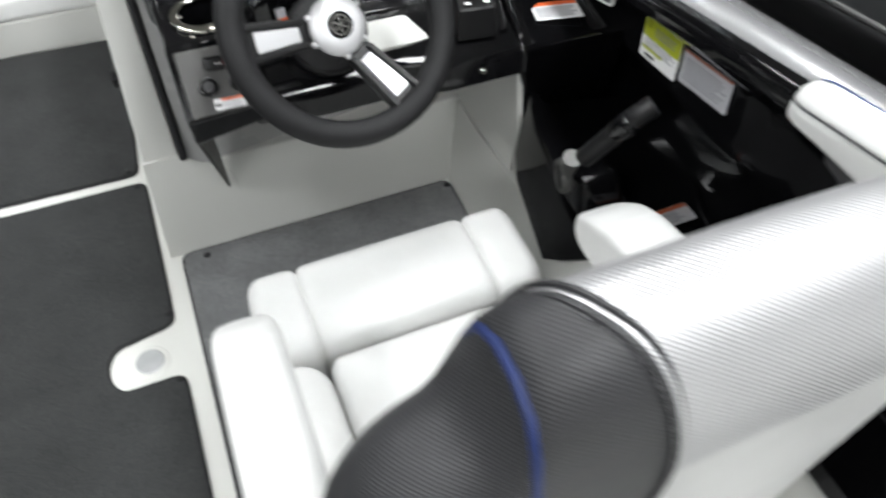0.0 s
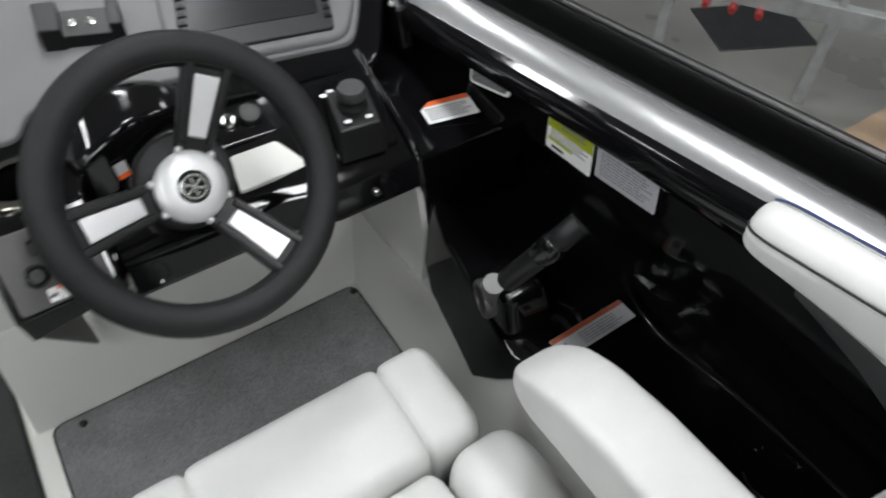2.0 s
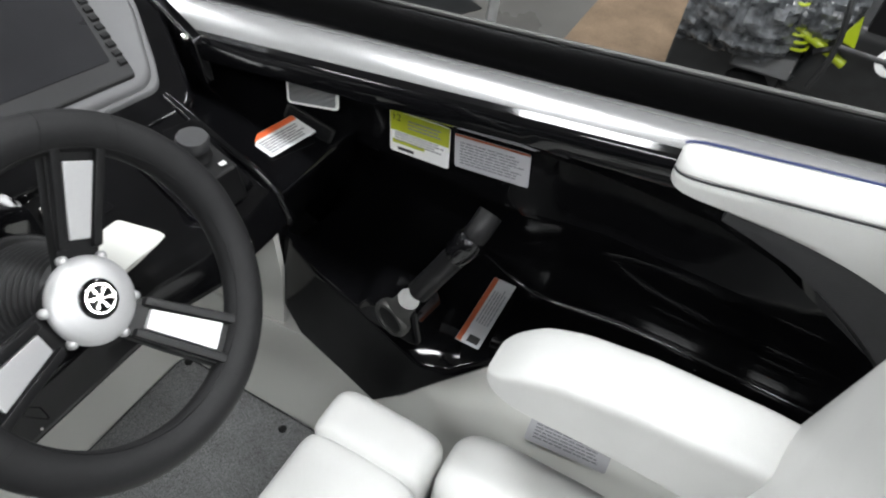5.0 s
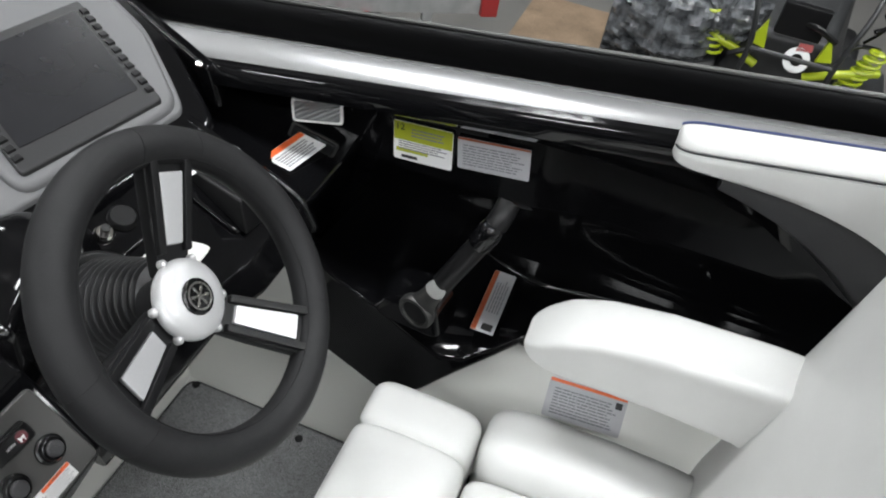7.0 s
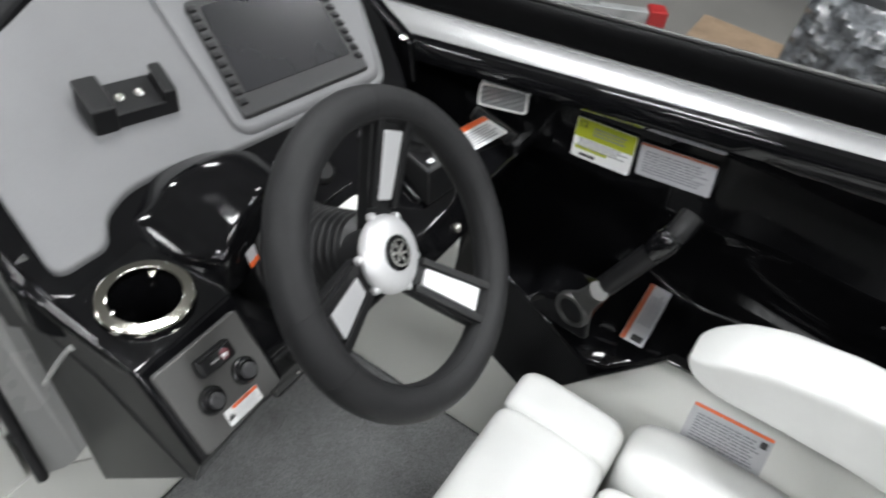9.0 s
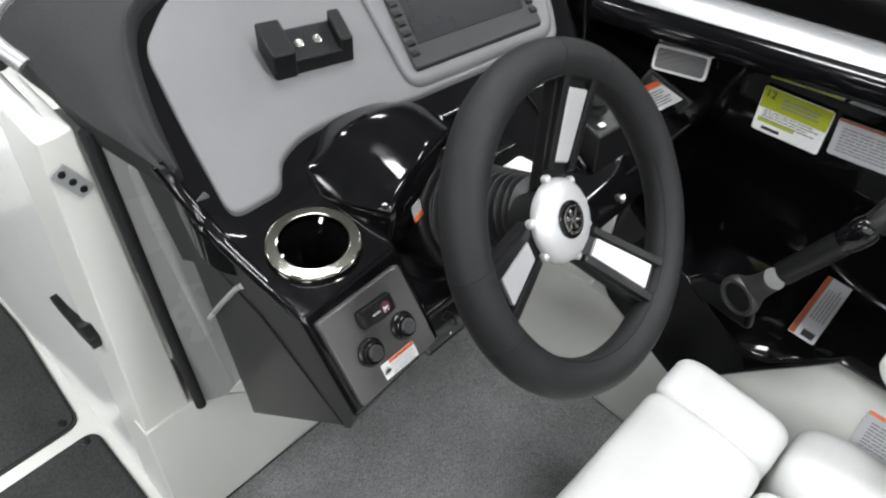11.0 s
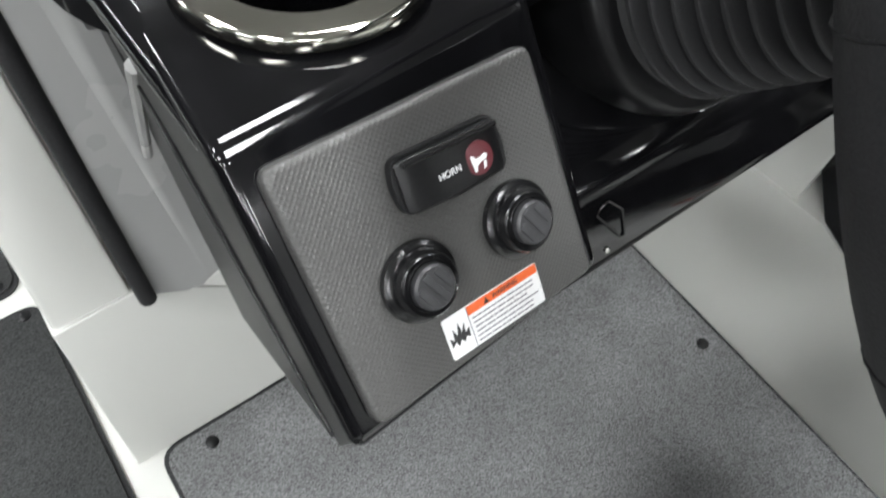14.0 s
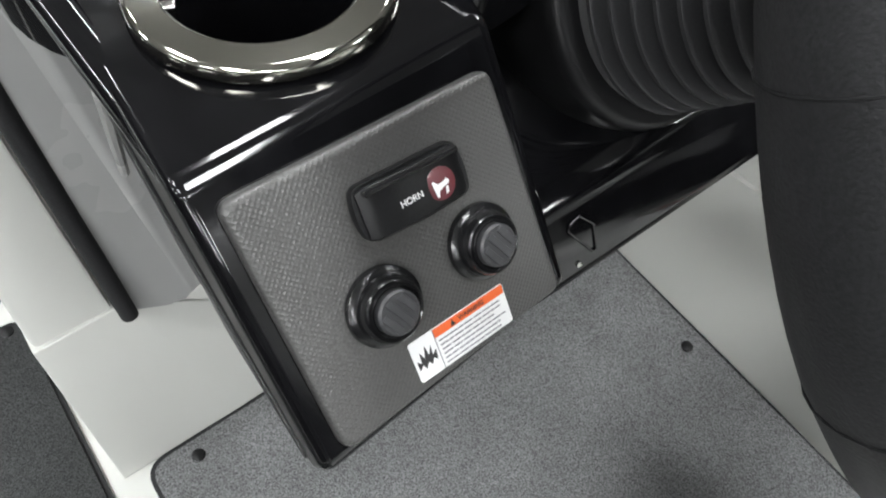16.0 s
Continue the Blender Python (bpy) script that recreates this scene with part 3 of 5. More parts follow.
part("body", hull8([(0.20, 2.64, 0.30), (0.66, 2.64, 0.30), (0.68, 2.80, 0.30), (0.20, 2.80, 0.30),
                    (0.21, 2.40, 0.54), (0.66, 2.40, 0.55), (0.68, 2.80, 0.62), (0.20, 2.80, 0.66)], 0.01, 2), BLACK_SATIN, console)
# port pod that carries the switches and the cup holder
CUP = (0.139, 2.42, 0.742)


# the pod's sloping face, on which the switch panel lies
PANEL = frame_from((0.1365, 2.314, 0.691), (1, 0.05, 0), (0.08, -0.766, 0.643))


def switch_pod():
    """The pod: sloping face, short upright lip below it, top pierced for the cup holder."""
    def face(x, y):
        return tuple(PANEL @ Vector((x, y, -0.0035)))

    pts = [face(-0.0665, 0.0640), face(0.0690, 0.0640), (0.245, 2.53, 0.738), (0.080, 2.62, 0.738),
           face(-0.0705, -0.0545), face(0.0625, -0.0545), (0.0700, 2.295, 0.588), (0.205, 2.308, 0.600), (0.225, 2.600, 0.40), (0.0880, 2.575, 0.375)]
    bm = bmesh.new()
    v = [bm.verts.new(p) for p in pts]
    for f in ((0, 1, 2, 3), (0, 4, 5, 1), (4, 6, 7, 5), (6, 9, 8, 7), (0, 3, 9, 6, 4), (1, 5, 7, 8, 2), (2, 8, 9, 3)):
        bm.faces.new([v[i] for i in f])
    bmesh.ops.recalc_face_normals(bm, faces=bm.faces)
    bmesh.ops.bevel(bm, geom=bm.edges[:], offset=0.0055, segments=4, profile=0.5, affect="EDGES", clamp_overlap=True)
    top = max(bm.faces, key=lambda f: f.calc_center_median().z + f.normal.z)
    z = top.calc_center_median().z
    edges = list(top.edges)
    bmesh.ops.delete(bm, geom=[top], context="FACES_ONLY")
    circle = [bm.verts.new((CUP[0] + 0.041 * math.cos(2 * math.pi * k / 48), CUP[1] + 0.041 * math.sin(2 * math.pi * k / 48), z)) for k in range(48)]
    edges += [bm.edges.new((circle[k], circle[(k + 1) % 48])) for k in range(48)]
    bmesh.ops.triangle_fill(bm, edges=edges, use_beauty=True)
    return bm


pod = part("switch_pod", switch_pod(), BLACK_GLOSS, console, "gloss black pod with a satin side and bevelled edges")
pod.data.materials.append(BLACK_SATIN)
for p in pod.data.polygons:
    if p.normal.x < -0.88:
        p.material_index = 1
part("side_plate", hull8([(0.0685, 2.301, 0.594), (0.0985, 2.606, 0.167), (0.0835, 2.625, 0.640), (0.0720, 2.440, 0.650), (0.0745, 2.304, 0.596), (0.1040, 2.608, 0.172), (0.0895, 2.628, 0.640), (0.0780, 2.442, 0.650)], 0.0015, 2), BLACK_SATIN, console, "satin black side plate of the pod")
part("pod_rim", tube(smooth_path([(0.0590, 2.566, 0.806), (0.0640, 2.548, 0.782), (0.0695, 2.515, 0.754), (0.0715, 2.476, 0.739), (0.0745, 2.420, 0.7315), (0.0775, 2.350, 0.7265)]), [0.004] + [0.0080] * 30, 12), BLACK_GLOSS, console, "gloss black rolled rim")
part("end_panel", hull8([(0.0265, 2.6195, 0.279), (0.1030, 2.6300, 0.205), (0.1090, 2.645, 0.205), (0.030, 2.648, 0.279), (0.036, 2.668, 0.798), (0.0560, 2.652, 0.798), (0.0640, 2.664, 0.798), (0.040, 2.684, 0.798)], 0.0012, 2), GEL_GREY, console, "glossy grey end panel")
part("side_skin", hull8([(0.0810, 2.480, 0.690), (0.0800, 2.650, 0.560), (0.10, 2.650, 0.560), (0.10, 2.480, 0.690), (0.0680, 2.530, 0.765), (0.0600, 2.650, 0.800), (0.09, 2.650, 0.800), (0.09, 2.530, 0.765)], 0.002, 2), BLACK_SATIN, console, "satin black side under the cowl")
part("side_rib", tube(smooth_path([(0.0755, 2.476, 0.672), (0.0765, 2.500, 0.640), (0.0775, 2.545, 0.572), (0.0790, 2.610, 0.470)]), 0.004, 8), GEL_GREY, console, "thin grey rib")
# sloping lower panel of the console, from the dash down to its bottom edge
SLOPE = [(2.56, 0.715), (2.50, 0.70), (2.355, 0.637), (2.335, 0.627), (2.325, 0.616), (2.308, 0.582), (2.307, 0.574), (2.313, 0.568), (2.33, 0.566), (2.56, 0.42)]
part("lower_panel", loft([[(x, y - (0.018 if x > 0.45 else 0), z) for y, z in SLOPE] for x in (0.21, 0.23, 0.45, 0.52, 0.66, 0.672)]), BLACK_GLOSS, console, "gloss black sloping lower panel")
part("end_lip", tube(smooth_path([(0.672, y - 0.018, z + 0.003) for y, z in ((2.52, 0.705), (2.46, 0.682), (2.40, 0.657), (2.355, 0.637), (2.330, 0.620), (2.310, 0.585), (2.309, 0.570))]), 0.007, 12), BLACK_GLOSS, console, "gloss black rounded end edge")
part("side_gasket", tube(smooth_path([(0.0235, 2.614, 0.282), (0.0275, 2.634, 0.46), (0.0335, 2.660, 0.75), (0.0345, 2.664, 0.80)]), 0.0085, 10), MAT_EDGE, console, "black rubber seal strip")


def dash_z(x, y):
    return 0.7684 + (0.4375 * (y - 2.586) - 0.058 * (x - 0.5)) / 0.897


def dash_slab(poly, lift, depth=0.02, r=0.02, bevel=0.004):
    """A slab whose outline is given in plan and whose face lies on the dash's slope."""
    pts = round_poly(poly, r) if r else poly
    bm = prism([(x, y) for x, y in pts], -depth, lift)
    if bevel:
        top = [e for e in bm.edges if all(v.co.z > lift - 1e-6 for v in e.verts)]
        bmesh.ops.bevel(bm, geom=top, offset=bevel, segments=3, profile=0.5, affect="EDGES", clamp_overlap=True)
    for v in bm.verts:
        v.co.z += dash_z(v.co.x, v.co.y)
    return bm


part("dash_base", dash_slab([(0.052, 2.50), (0.10, 2.462), (0.18, 2.468), (0.36, 2.49), (0.70, 2.47), (0.80, 2.62), (0.82, 2.93), (0.35, 2.84), (0.17, 2.76), (0.112, 2.70), (0.076, 2.61)], -0.004, 0.06, 0.03, 0.01),
     BLACK_GLOSS, console, "gloss black rim round the dash")
DASH_OUTLINE = [(0.092, 2.497), (0.160, 2.499), (0.178, 2.525), (0.218, 2.540), (0.278, 2.541), (0.342, 2.527), (0.365, 2.524), (0.395, 2.522), (0.672, 2.508), (0.70, 2.54), (0.765, 2.635), (0.785, 2.75), (0.72, 2.84), (0.35, 2.80),
                (0.262, 2.762), (0.184, 2.731), (0.13, 2.69), (0.110, 2.60)]
part("dash_panel", dash_slab(DASH_OUTLINE, 0.004, 0.02, 0.02), DASH, console, "grey satin dash panel")
part("screen_surround", dash_slab([(0.385, 2.528), (0.668, 2.513), (0.755, 2.63), (0.77, 2.76), (0.44, 2.76)], 0.014, 0.01, 0.03, 0.008), DASH, console, "raised grey screen surround")
display = part("display", dash_slab([(0.405, 2.540), (0.650, 2.525), (0.708, 2.70), (0.462, 2.705)], 0.020, 0.01, 0.008, 0.003), BEZEL, console, "large helm display with a dark switched-off screen")
part("screen", dash_slab([(0.434, 2.566), (0.636, 2.553), (0.684, 2.686), (0.478, 2.690)], 0.0212, 0.005, 0.004, 0), SCREEN, display, "dark glossy screen")
for k in range(11):
    t = k / 10
    for x0, y0, x1, y1 in ((0.419, 2.557, 0.462, 2.69), (0.648, 2.545, 0.694, 2.68)):
        x, y = x0 + (x1 - x0) * t, y0 + (y1 - y0) * t
        part("key", dash_slab([(x - 0.006, y - 0.0035), (x + 0.006, y - 0.0042), (x + 0.007, y + 0.0028), (x - 0.005, y + 0.0035)], 0.0235, 0.002, 0, 0.0008), BLACK_SATIN, display)

# small black socket box on the dash, two screws in its middle
box = part("socket_box", dash_slab([(0.240, 2.606), (0.346, 2.592), (0.356, 2.632), (0.248, 2.646)], 0.022, 0.01, 0.004, 0.002), BLACK_SATIN, console, "small black box with two bare screws")
for pts in ([(0.238, 2.604), (0.268, 2.600), (0.277, 2.644), (0.246, 2.648)], [(0.330, 2.594), (0.348, 2.592), (0.357, 2.632), (0.340, 2.634)]):
    part("cheek", dash_slab(pts, 0.036, 0.01, 0.004, 0.003), BLACK_SATIN, box)
for sx, sy in ((0.286, 2.620), (0.311, 2.617)):
    part("screw", moved(lathe([(0, 0), (0.0058, 0), (0.0058, 0.002), (0.0035, 0.003), (0.0028, 0.0012), (0, 0.0012)], 16), Matrix.Translation((sx, sy, dash_z(sx, sy) + 0.0215)) @ pose(0, 0, 0, 24)), CHROME, box, "bright screw")

# charcoal cowl to port of and above the dash: rounded bead along the dash, then a broad padded face
COWL_EDGES = [((0.079, 2.556), (0.0570, 2.551, 0.808)), ((0.090, 2.600), (0.0450, 2.610, 0.814)), ((0.104, 2.645), (0.0340, 2.660, 0.822)), ((0.124, 2.692), (0.0240, 2.715, 0.852)),
              ((0.150, 2.724), (0.015, 2.76, 0.878)), ((0.190, 2.742), (0.075, 2.795, 0.894)), ((0.245, 2.763), (0.20, 2.815, 0.898)), ((0.34, 2.806), (0.33, 2.855, 0.900)),
              ((0.45, 2.83), (0.45, 2.88, 0.902)), ((0.60, 2.85), (0.60, 2.905, 0.900)), ((0.75, 2.86), (0.80, 2.915, 0.870))]
columns = [[] for _ in range(7)]
for (ix, iy), outer in COWL_EDGES:
    inner, outer = Vector((ix, iy, dash_z(ix, iy) + 0.002)), Vector(outer)
    flat = Vector((outer.x - ix, outer.y - iy, 0))
    side, wide = flat.normalized(), min(1.0, flat.length / 0.045)
    bead = inner + side * 0.008 * wide + Vector((0, 0, 0.013))
    step = inner + side * 0.019 * wide + Vector((0, 0, 0.0105))
    middle = step * 0.45 + outer * 0.55 + Vector((0, 0, 0.007 * wide))
    for col, p in zip(columns, (inner - Vector((0, 0, 0.03)), inner, bead, step, middle, outer, outer + side * -0.004 + Vector((0, 0, -0.035)))):
        col.append(p)
columns = [smooth_path(c, 5) for c in columns]
part("cowl", loft([[r[0], *smooth_path(r[1:6], 4), r[6]] for r in zip(*columns)]), COWL, console, "charcoal padded cowl")
edge = [Vector(o) for _, o in COWL_EDGES[3:]]
part("cowl_trim", tube(smooth_path([p + Vector((-0.004, 0.010, 0.003)) for p in edge]), 0.010, 12), SILVER, console, "silver trim along the cowl")
part("screen_gasket", tube(smooth_path([p + Vector((-0.012, 0.036, 0.002)) for p in edge]), 0.017, 12), MAT_EDGE, console, "black rubber seal of the windscreen")

# rounded gloss hood over the steering column
HOOD = [[(0.184, 2.500, 0.715), (0.183, 2.505, 0.727), (0.184, 2.520, 0.734), (0.187, 2.535, 0.735), (0.192, 2.545, 0.725)],
        [(0.206, 2.400, 0.700), (0.210, 2.392, 0.757), (0.212, 2.430, 0.768), (0.216, 2.500, 0.762), (0.222, 2.552, 0.738)],
        [(0.236, 2.388, 0.700), (0.240, 2.390, 0.774), (0.246, 2.432, 0.789), (0.256, 2.500, 0.781), (0.266, 2.562, 0.752)],
        [(0.290, 2.402, 0.700), (0.294, 2.408, 0.783), (0.300, 2.446, 0.795), (0.310, 2.500, 0.782), (0.318, 2.558, 0.750)],
        [(0.352, 2.420, 0.690), (0.352, 2.428, 0.768), (0.354, 2.456, 0.778), (0.358, 2.498, 0.768), (0.362, 2.540, 0.742)],
        [(0.402, 2.440, 0.680), (0.400, 2.448, 0.728), (0.400, 2.466, 0.736), (0.400, 2.492, 0.732), (0.402, 2.518, 0.715)]]


def hood_profile(row):
    """A crisp front edge, a nearly flat top and a rounded back."""
    a, b, _, d, e = [Vector(p) for p in row]
    out = [a]
    for p, q, r, k in ((a, b, d, 0.28), (b, d, e, 0.42)):
        s, t = q.lerp(p, k if p == a else k * 0.6), q.lerp(r, k * 0.5)
        out += [s * (1 - u) ** 2 + q * 2 * u * (1 - u) + t * u * u for u in (0.0, 0.2, 0.4, 0.6, 0.8, 1.0)]
    return out + [e]


rows = [hood_profile(r) for r in HOOD]
hood = loft([list(q) for q in zip(*[smooth_path(c, 5) for c in zip(*rows)])], closed_ring=False)
part("column_hood", hood, BLACK_GLOSS, console, "rounded gloss black hood over the steering column")

# cup holder let into the top of the pod
cup = part("cup_holder", moved(ring_body([(0.0375, -0.004), (0.0375, 0.0028), (0.0379, 0.0040), (0.0387, 0.0044), (0.0390, 0.0045), (0.0393, 0.0045), (0.0484, 0.0041), (0.0488, 0.0040), (0.0504, 0.0031), (0.0511, 0.0018), (0.0513, -0.002), (0.040, -0.002)], 96), pose(*CUP)), RING_STEEL, console, "polished stainless cup holder ring")
part("cup", moved(ring_body([(0.0385, 0.002), (0.037, -0.02), (0.034, -0.085), (0.0, -0.088), (0.0, -0.092), (0.0375, -0.09), (0.0400, -0.02), (0.0400, -0.001)]), pose(*CUP)), BLACK_GLOSS, cup, "deep black cup")
for k in range(3):
    a = radians(40 + 120 * k)
    part("cup_clip", moved(block(-0.004, 0.004, -0.003, 0.003, -0.022, -0.004, 0.0015, 2), pose(0.139 + 0.0365 * math.cos(a), 2.42 + 0.0365 * math.sin(a), 0.742, 0, 0, math.degrees(a))), CHROME, cup)

# embossed switch panel
panel_bm = prism(round_poly([(-0.0600, -0.0495), (0.0545, -0.0515), (0.0580, 0.0485), (-0.0568, 0.0538)], 0.006), -0.0045, 0.0020)
bmesh.ops.bevel(panel_bm, geom=[e for e in panel_bm.edges if all(v.co.z > 0.0015 for v in e.verts)], offset=0.003, segments=4, profile=0.5, affect="EDGES", clamp_overlap=True)
panel = part("switch_panel", panel_bm, PANEL_HEX, console, "grey embossed switch panel")
panel.matrix_basis = PANEL
SWITCH = pose(0.0050, 0.0247, 0.0020, 0, 0, -4.5)
switch = part("horn_switch", moved(prism(round_poly([(-0.0225, -0.0100), (0.0, -0.0118), (0.0235, -0.0108), (0.0245, 0.0), (0.0225, 0.0110), (-0.0225, 0.0112), (-0.0245, 0.0)], 0.004), 0.0, 0.0042, r=0.0010), SWITCH), BLACK_SATIN, panel, "black rocker switch")


def rocker_top(x):
    """Height of the rocker's bowed face."""
    return 0.0058 + 0.0028 * (1 - (x / 0.0225) ** 2)


rocker_rings = []
for k in range(17):
    x = -0.0218 + 0.0436 * k / 16
    inset = 0.0010 if k in (0, 16) else 0.0
    y0, y1, z1 = -0.0098 + inset, 0.0098 - inset, rocker_top(x) - inset
    rocker_rings.append([(x, y0, 0.003), (x, y0, z1 - 0.0010), (x, y0 + 0.0010, z1), (x, y1 - 0.0010, z1), (x, y1, z1 - 0.0010), (x, y1, 0.003)])
part("rocker", moved(loft(rocker_rings), SWITCH), BLACK_SATIN, switch)
part("grip_bar", moved(block(-0.0205, 0.0205, 0.0072, 0.0096, 0.0060, 0.0094, 0.0009, 2), SWITCH), KNOB_GLOSS, switch, "raised gloss bar along the switch")
LENS_Z = rocker_top(0.0098)
part("lens", moved(lathe([(0, -0.001), (0.0062, -0.001), (0.0062, 0.0004), (0.0, 0.0006)], 28), SWITCH @ pose(0.0096, -0.0008, LENS_Z)), RED_DARK, switch, "dark red lens")
horn_icon = join(prism([(-0.0048, -0.0045), (-0.0036, -0.0047), (-0.0026, -0.0020), (0.0008, -0.0008), (0.0038, -0.0006), (0.0046, 0.0010), (0.0036, 0.0024), (0.0010, 0.0016), (-0.0022, 0.0016), (-0.0040, 0.0040), (-0.0052, 0.0036)], 0.0, 0.0002),
                 prism([(0.0006, -0.0050), (0.0024, -0.0048), (0.0032, -0.0014), (0.0018, -0.0014)], 0.0, 0.0002))
part("horn_icon", moved(horn_icon, SWITCH @ pose(0.0096, -0.0016, LENS_Z + 0.0007, 0, 0, 4) @ Matrix.Scale(0.72, 4)), LABEL_WHITE, switch, "white horn symbol")
lettering("horn_lettering", "HORN", 0.0034, LABEL_WHITE, switch, SWITCH @ pose(-0.0036, -0.0010, rocker_top(-0.0036) + 0.0002, 0, 0, 1))


def turn_knob(x, y, ridge):
    at = pose(x, y, 0.0020)
    base = part("push_knob", moved(ring_body([(0.0, 0.0), (0.0152, 0.0), (0.0156, 0.0010), (0.0154, 0.0032), (0.0140, 0.0042), (0.0128, 0.0045), (0.0128, 0.0060), (0.0, 0.0060)], 48), at), KNOB_GLOSS, panel, "black ringed push knob")
    part("collar", moved(ring_body([(0.0088, 0.0055), (0.0124, 0.0055), (0.0122, 0.0090), (0.0112, 0.0100), (0.0102, 0.0092), (0.0096, 0.0105), (0.0088, 0.0100)], 40), at), KNOB_GLOSS, base)
    part("cap", moved(lathe([(0.0, 0.006), (0.0084, 0.006), (0.0084, 0.0122), (0.0076, 0.0130), (0.0, 0.0130)], 32), at), KNOB_GREY, base)
    for off in (-0.0048, 0.0, 0.0048):
        half = 0.0070 if off == 0.0 else 0.0048
        part("grip", moved(block(-half, half, off - 0.0015, off + 0.0015, 0.0126, 0.0137, 0.0004, 2), pose(x, y, 0.0020, 0, 0, ridge)), KNOB_GREY, base)
    return base


turn_knob(-0.0227, -0.0075, -66)
turn_knob(0.0250, -0.0090, -64)
LABEL = pose(0.0022, -0.0378, 0.0020, 0, 0, -3.7)
warn = part("warning_label", moved(plate(0.0480, 0.0178, 0.0004, 0.0012), LABEL), LABEL_WHITE, panel, "white and orange warning label")
part("orange_band", moved(plate(0.0358, 0.0038, 0.0002, 0, 0.0057, 0.0067, 0.0004), LABEL), LABEL_ORANGE, warn)
lettering("warning_lettering", "WARNING", 0.0027, INK, warn, LABEL @ pose(0.0066, 0.0067, 0.0008))
part("alert_mark", moved(prism([(-0.0042, 0.0054), (-0.0016, 0.0054), (-0.0029, 0.0080)], 0.0007, 0.0008), LABEL), INK, warn)
part("small_print", moved(text_bars(0.0335, 0.0122, 6, 0.0057, -0.0022, 0.0004, thick=0.30, seed=4), LABEL), INK_GREY, warn)
part("divider", moved(plate(0.0003, 0.0176, 0.0002, 0, -0.0124, 0, 0.0004), LABEL), INK_GREY, warn)
burst = [(-0.0070, -0.0055), (-0.0072, 0.0015), (-0.0045, -0.0015), (-0.0038, 0.0060), (-0.0015, 0.0005), (0.0006, 0.0085), (0.0018, 0.0010), (0.0046, 0.0065), (0.0040, -0.0005), (0.0072, 0.0020), (0.0064, -0.0050),
         (0.0040, -0.0025), (0.0020, -0.0060), (0.0, -0.0030), (-0.0025, -0.0065), (-0.0040, -0.0028)]
part("burst_mark", moved(prism([(-0.0182 + 0.66 * x, -0.0004 + 0.62 * y) for x, y in burst], 0.0004, 0.0006), LABEL), INK, warn)

# stud and bracket on the lower panel beside the switches
part("stud", moved(lathe([(0, 0), (0.0018, 0), (0.0018, 0.001), (0.0, 0.0016)], 12), frame_from((0.246, 2.3095, 0.585), (1, 0, 0), (0, -0.90, 0.44))), CHROME, console)
SLOT = frame_from((0.250, 2.3165, 0.600), (1, 0, 0), (0, -0.89, 0.45))
part("slot_rim", moved(tube([(-0.007, 0.012, 0), (-0.009, 0.009, 0), (0.006, -0.013, 0), (0.009, -0.013, 0), (0.009, 0.004, 0), (0.0, 0.014, 0), (-0.007, 0.012, 0)], 0.0008, 6), SLOT), BLACK_GLOSS, console)
# light tray, key and knobs on the lower panel
SLOPE_N = (0, -0.397, 0.918)


def slope_at(x, y, lift=0.0):
    return Vector((x, y, 0.70 + (y - 2.5) * 0.4333 + lift))


def slope_slab(poly, lift, depth=0.012, r=0.006, bevel=0.002):
    bm = prism(round_poly(poly, r) if r else poly, -depth, lift)
    if bevel:
        bmesh.ops.bevel(bm, geom=[e for e in bm.edges if all(v.co.z > lift - 1e-6 for v in e.verts)], offset=bevel, segments=3, profile=0.5, affect="EDGES", clamp_overlap=True)
    for v in bm.verts:
        v.co.z += 0.70 + (v.co.y - 2.5) * 0.4333
    return bm


part("pale_cover", slope_slab([(0.396, 2.358), (0.512, 2.358), (0.480, 2.411), (0.405, 2.412)], 0.006), GEL, console, "pale five-sided cover plate")
key = part("ignition", moved(lathe([(0, 0), (0.013, 0), (0.013, 0.005), (0.010, 0.009), (0, 0.009)], 24), frame_from(slope_at(0.428, 2.461, 0.005), (1, 0, 0), SLOPE_N)), CHROME, console, "bright ignition lock")
part("key_cap", moved(lathe([(0, 0.008), (0.006, 0.008), (0.006, 0.018), (0, 0.019)], 16), frame_from(slope_at(0.428, 2.461, 0.005), (1, 0, 0), SLOPE_N)), BLACK_SATIN, key)
part("power_socket", moved(lathe([(0, 0), (0.019, 0), (0.019, 0.006), (0.016, 0.010), (0, 0.010)], 32), frame_from(slope_at(0.463, 2.461, 0.005), (1, 0, 0), SLOPE_N)), BLACK_SATIN, console, "black capped socket")
part("control_bed", slope_slab([(0.545, 2.344), (0.655, 2.334), (0.674, 2.452), (0.556, 2.474)], 0.016, 0.01, 0.010, 0.005), BLACK_GLOSS, console, "gloss black raised bed under the control box")
joy = part("control_box", hull8([(0.552, 2.332, 0.640), (0.629, 2.324, 0.640), (0.650, 2.418, 0.672), (0.578, 2.450, 0.680), (0.557, 2.341, 0.698), (0.624, 2.333, 0.698), (0.643, 2.412, 0.702), (0.582, 2.442, 0.703)], 0.004, 3), BLACK_SATIN, console, "black control box with a round knob")
JOY = frame_from((0.604, 2.389, 0.7005), (1, 0, 0), (0, -0.05, 1))
part("knob_stem", moved(lathe([(0, 0), (0.024, 0), (0.022, 0.004), (0.019, 0.007), (0.018, 0.016), (0, 0.016)], 36), JOY), BLACK_MATT, joy)
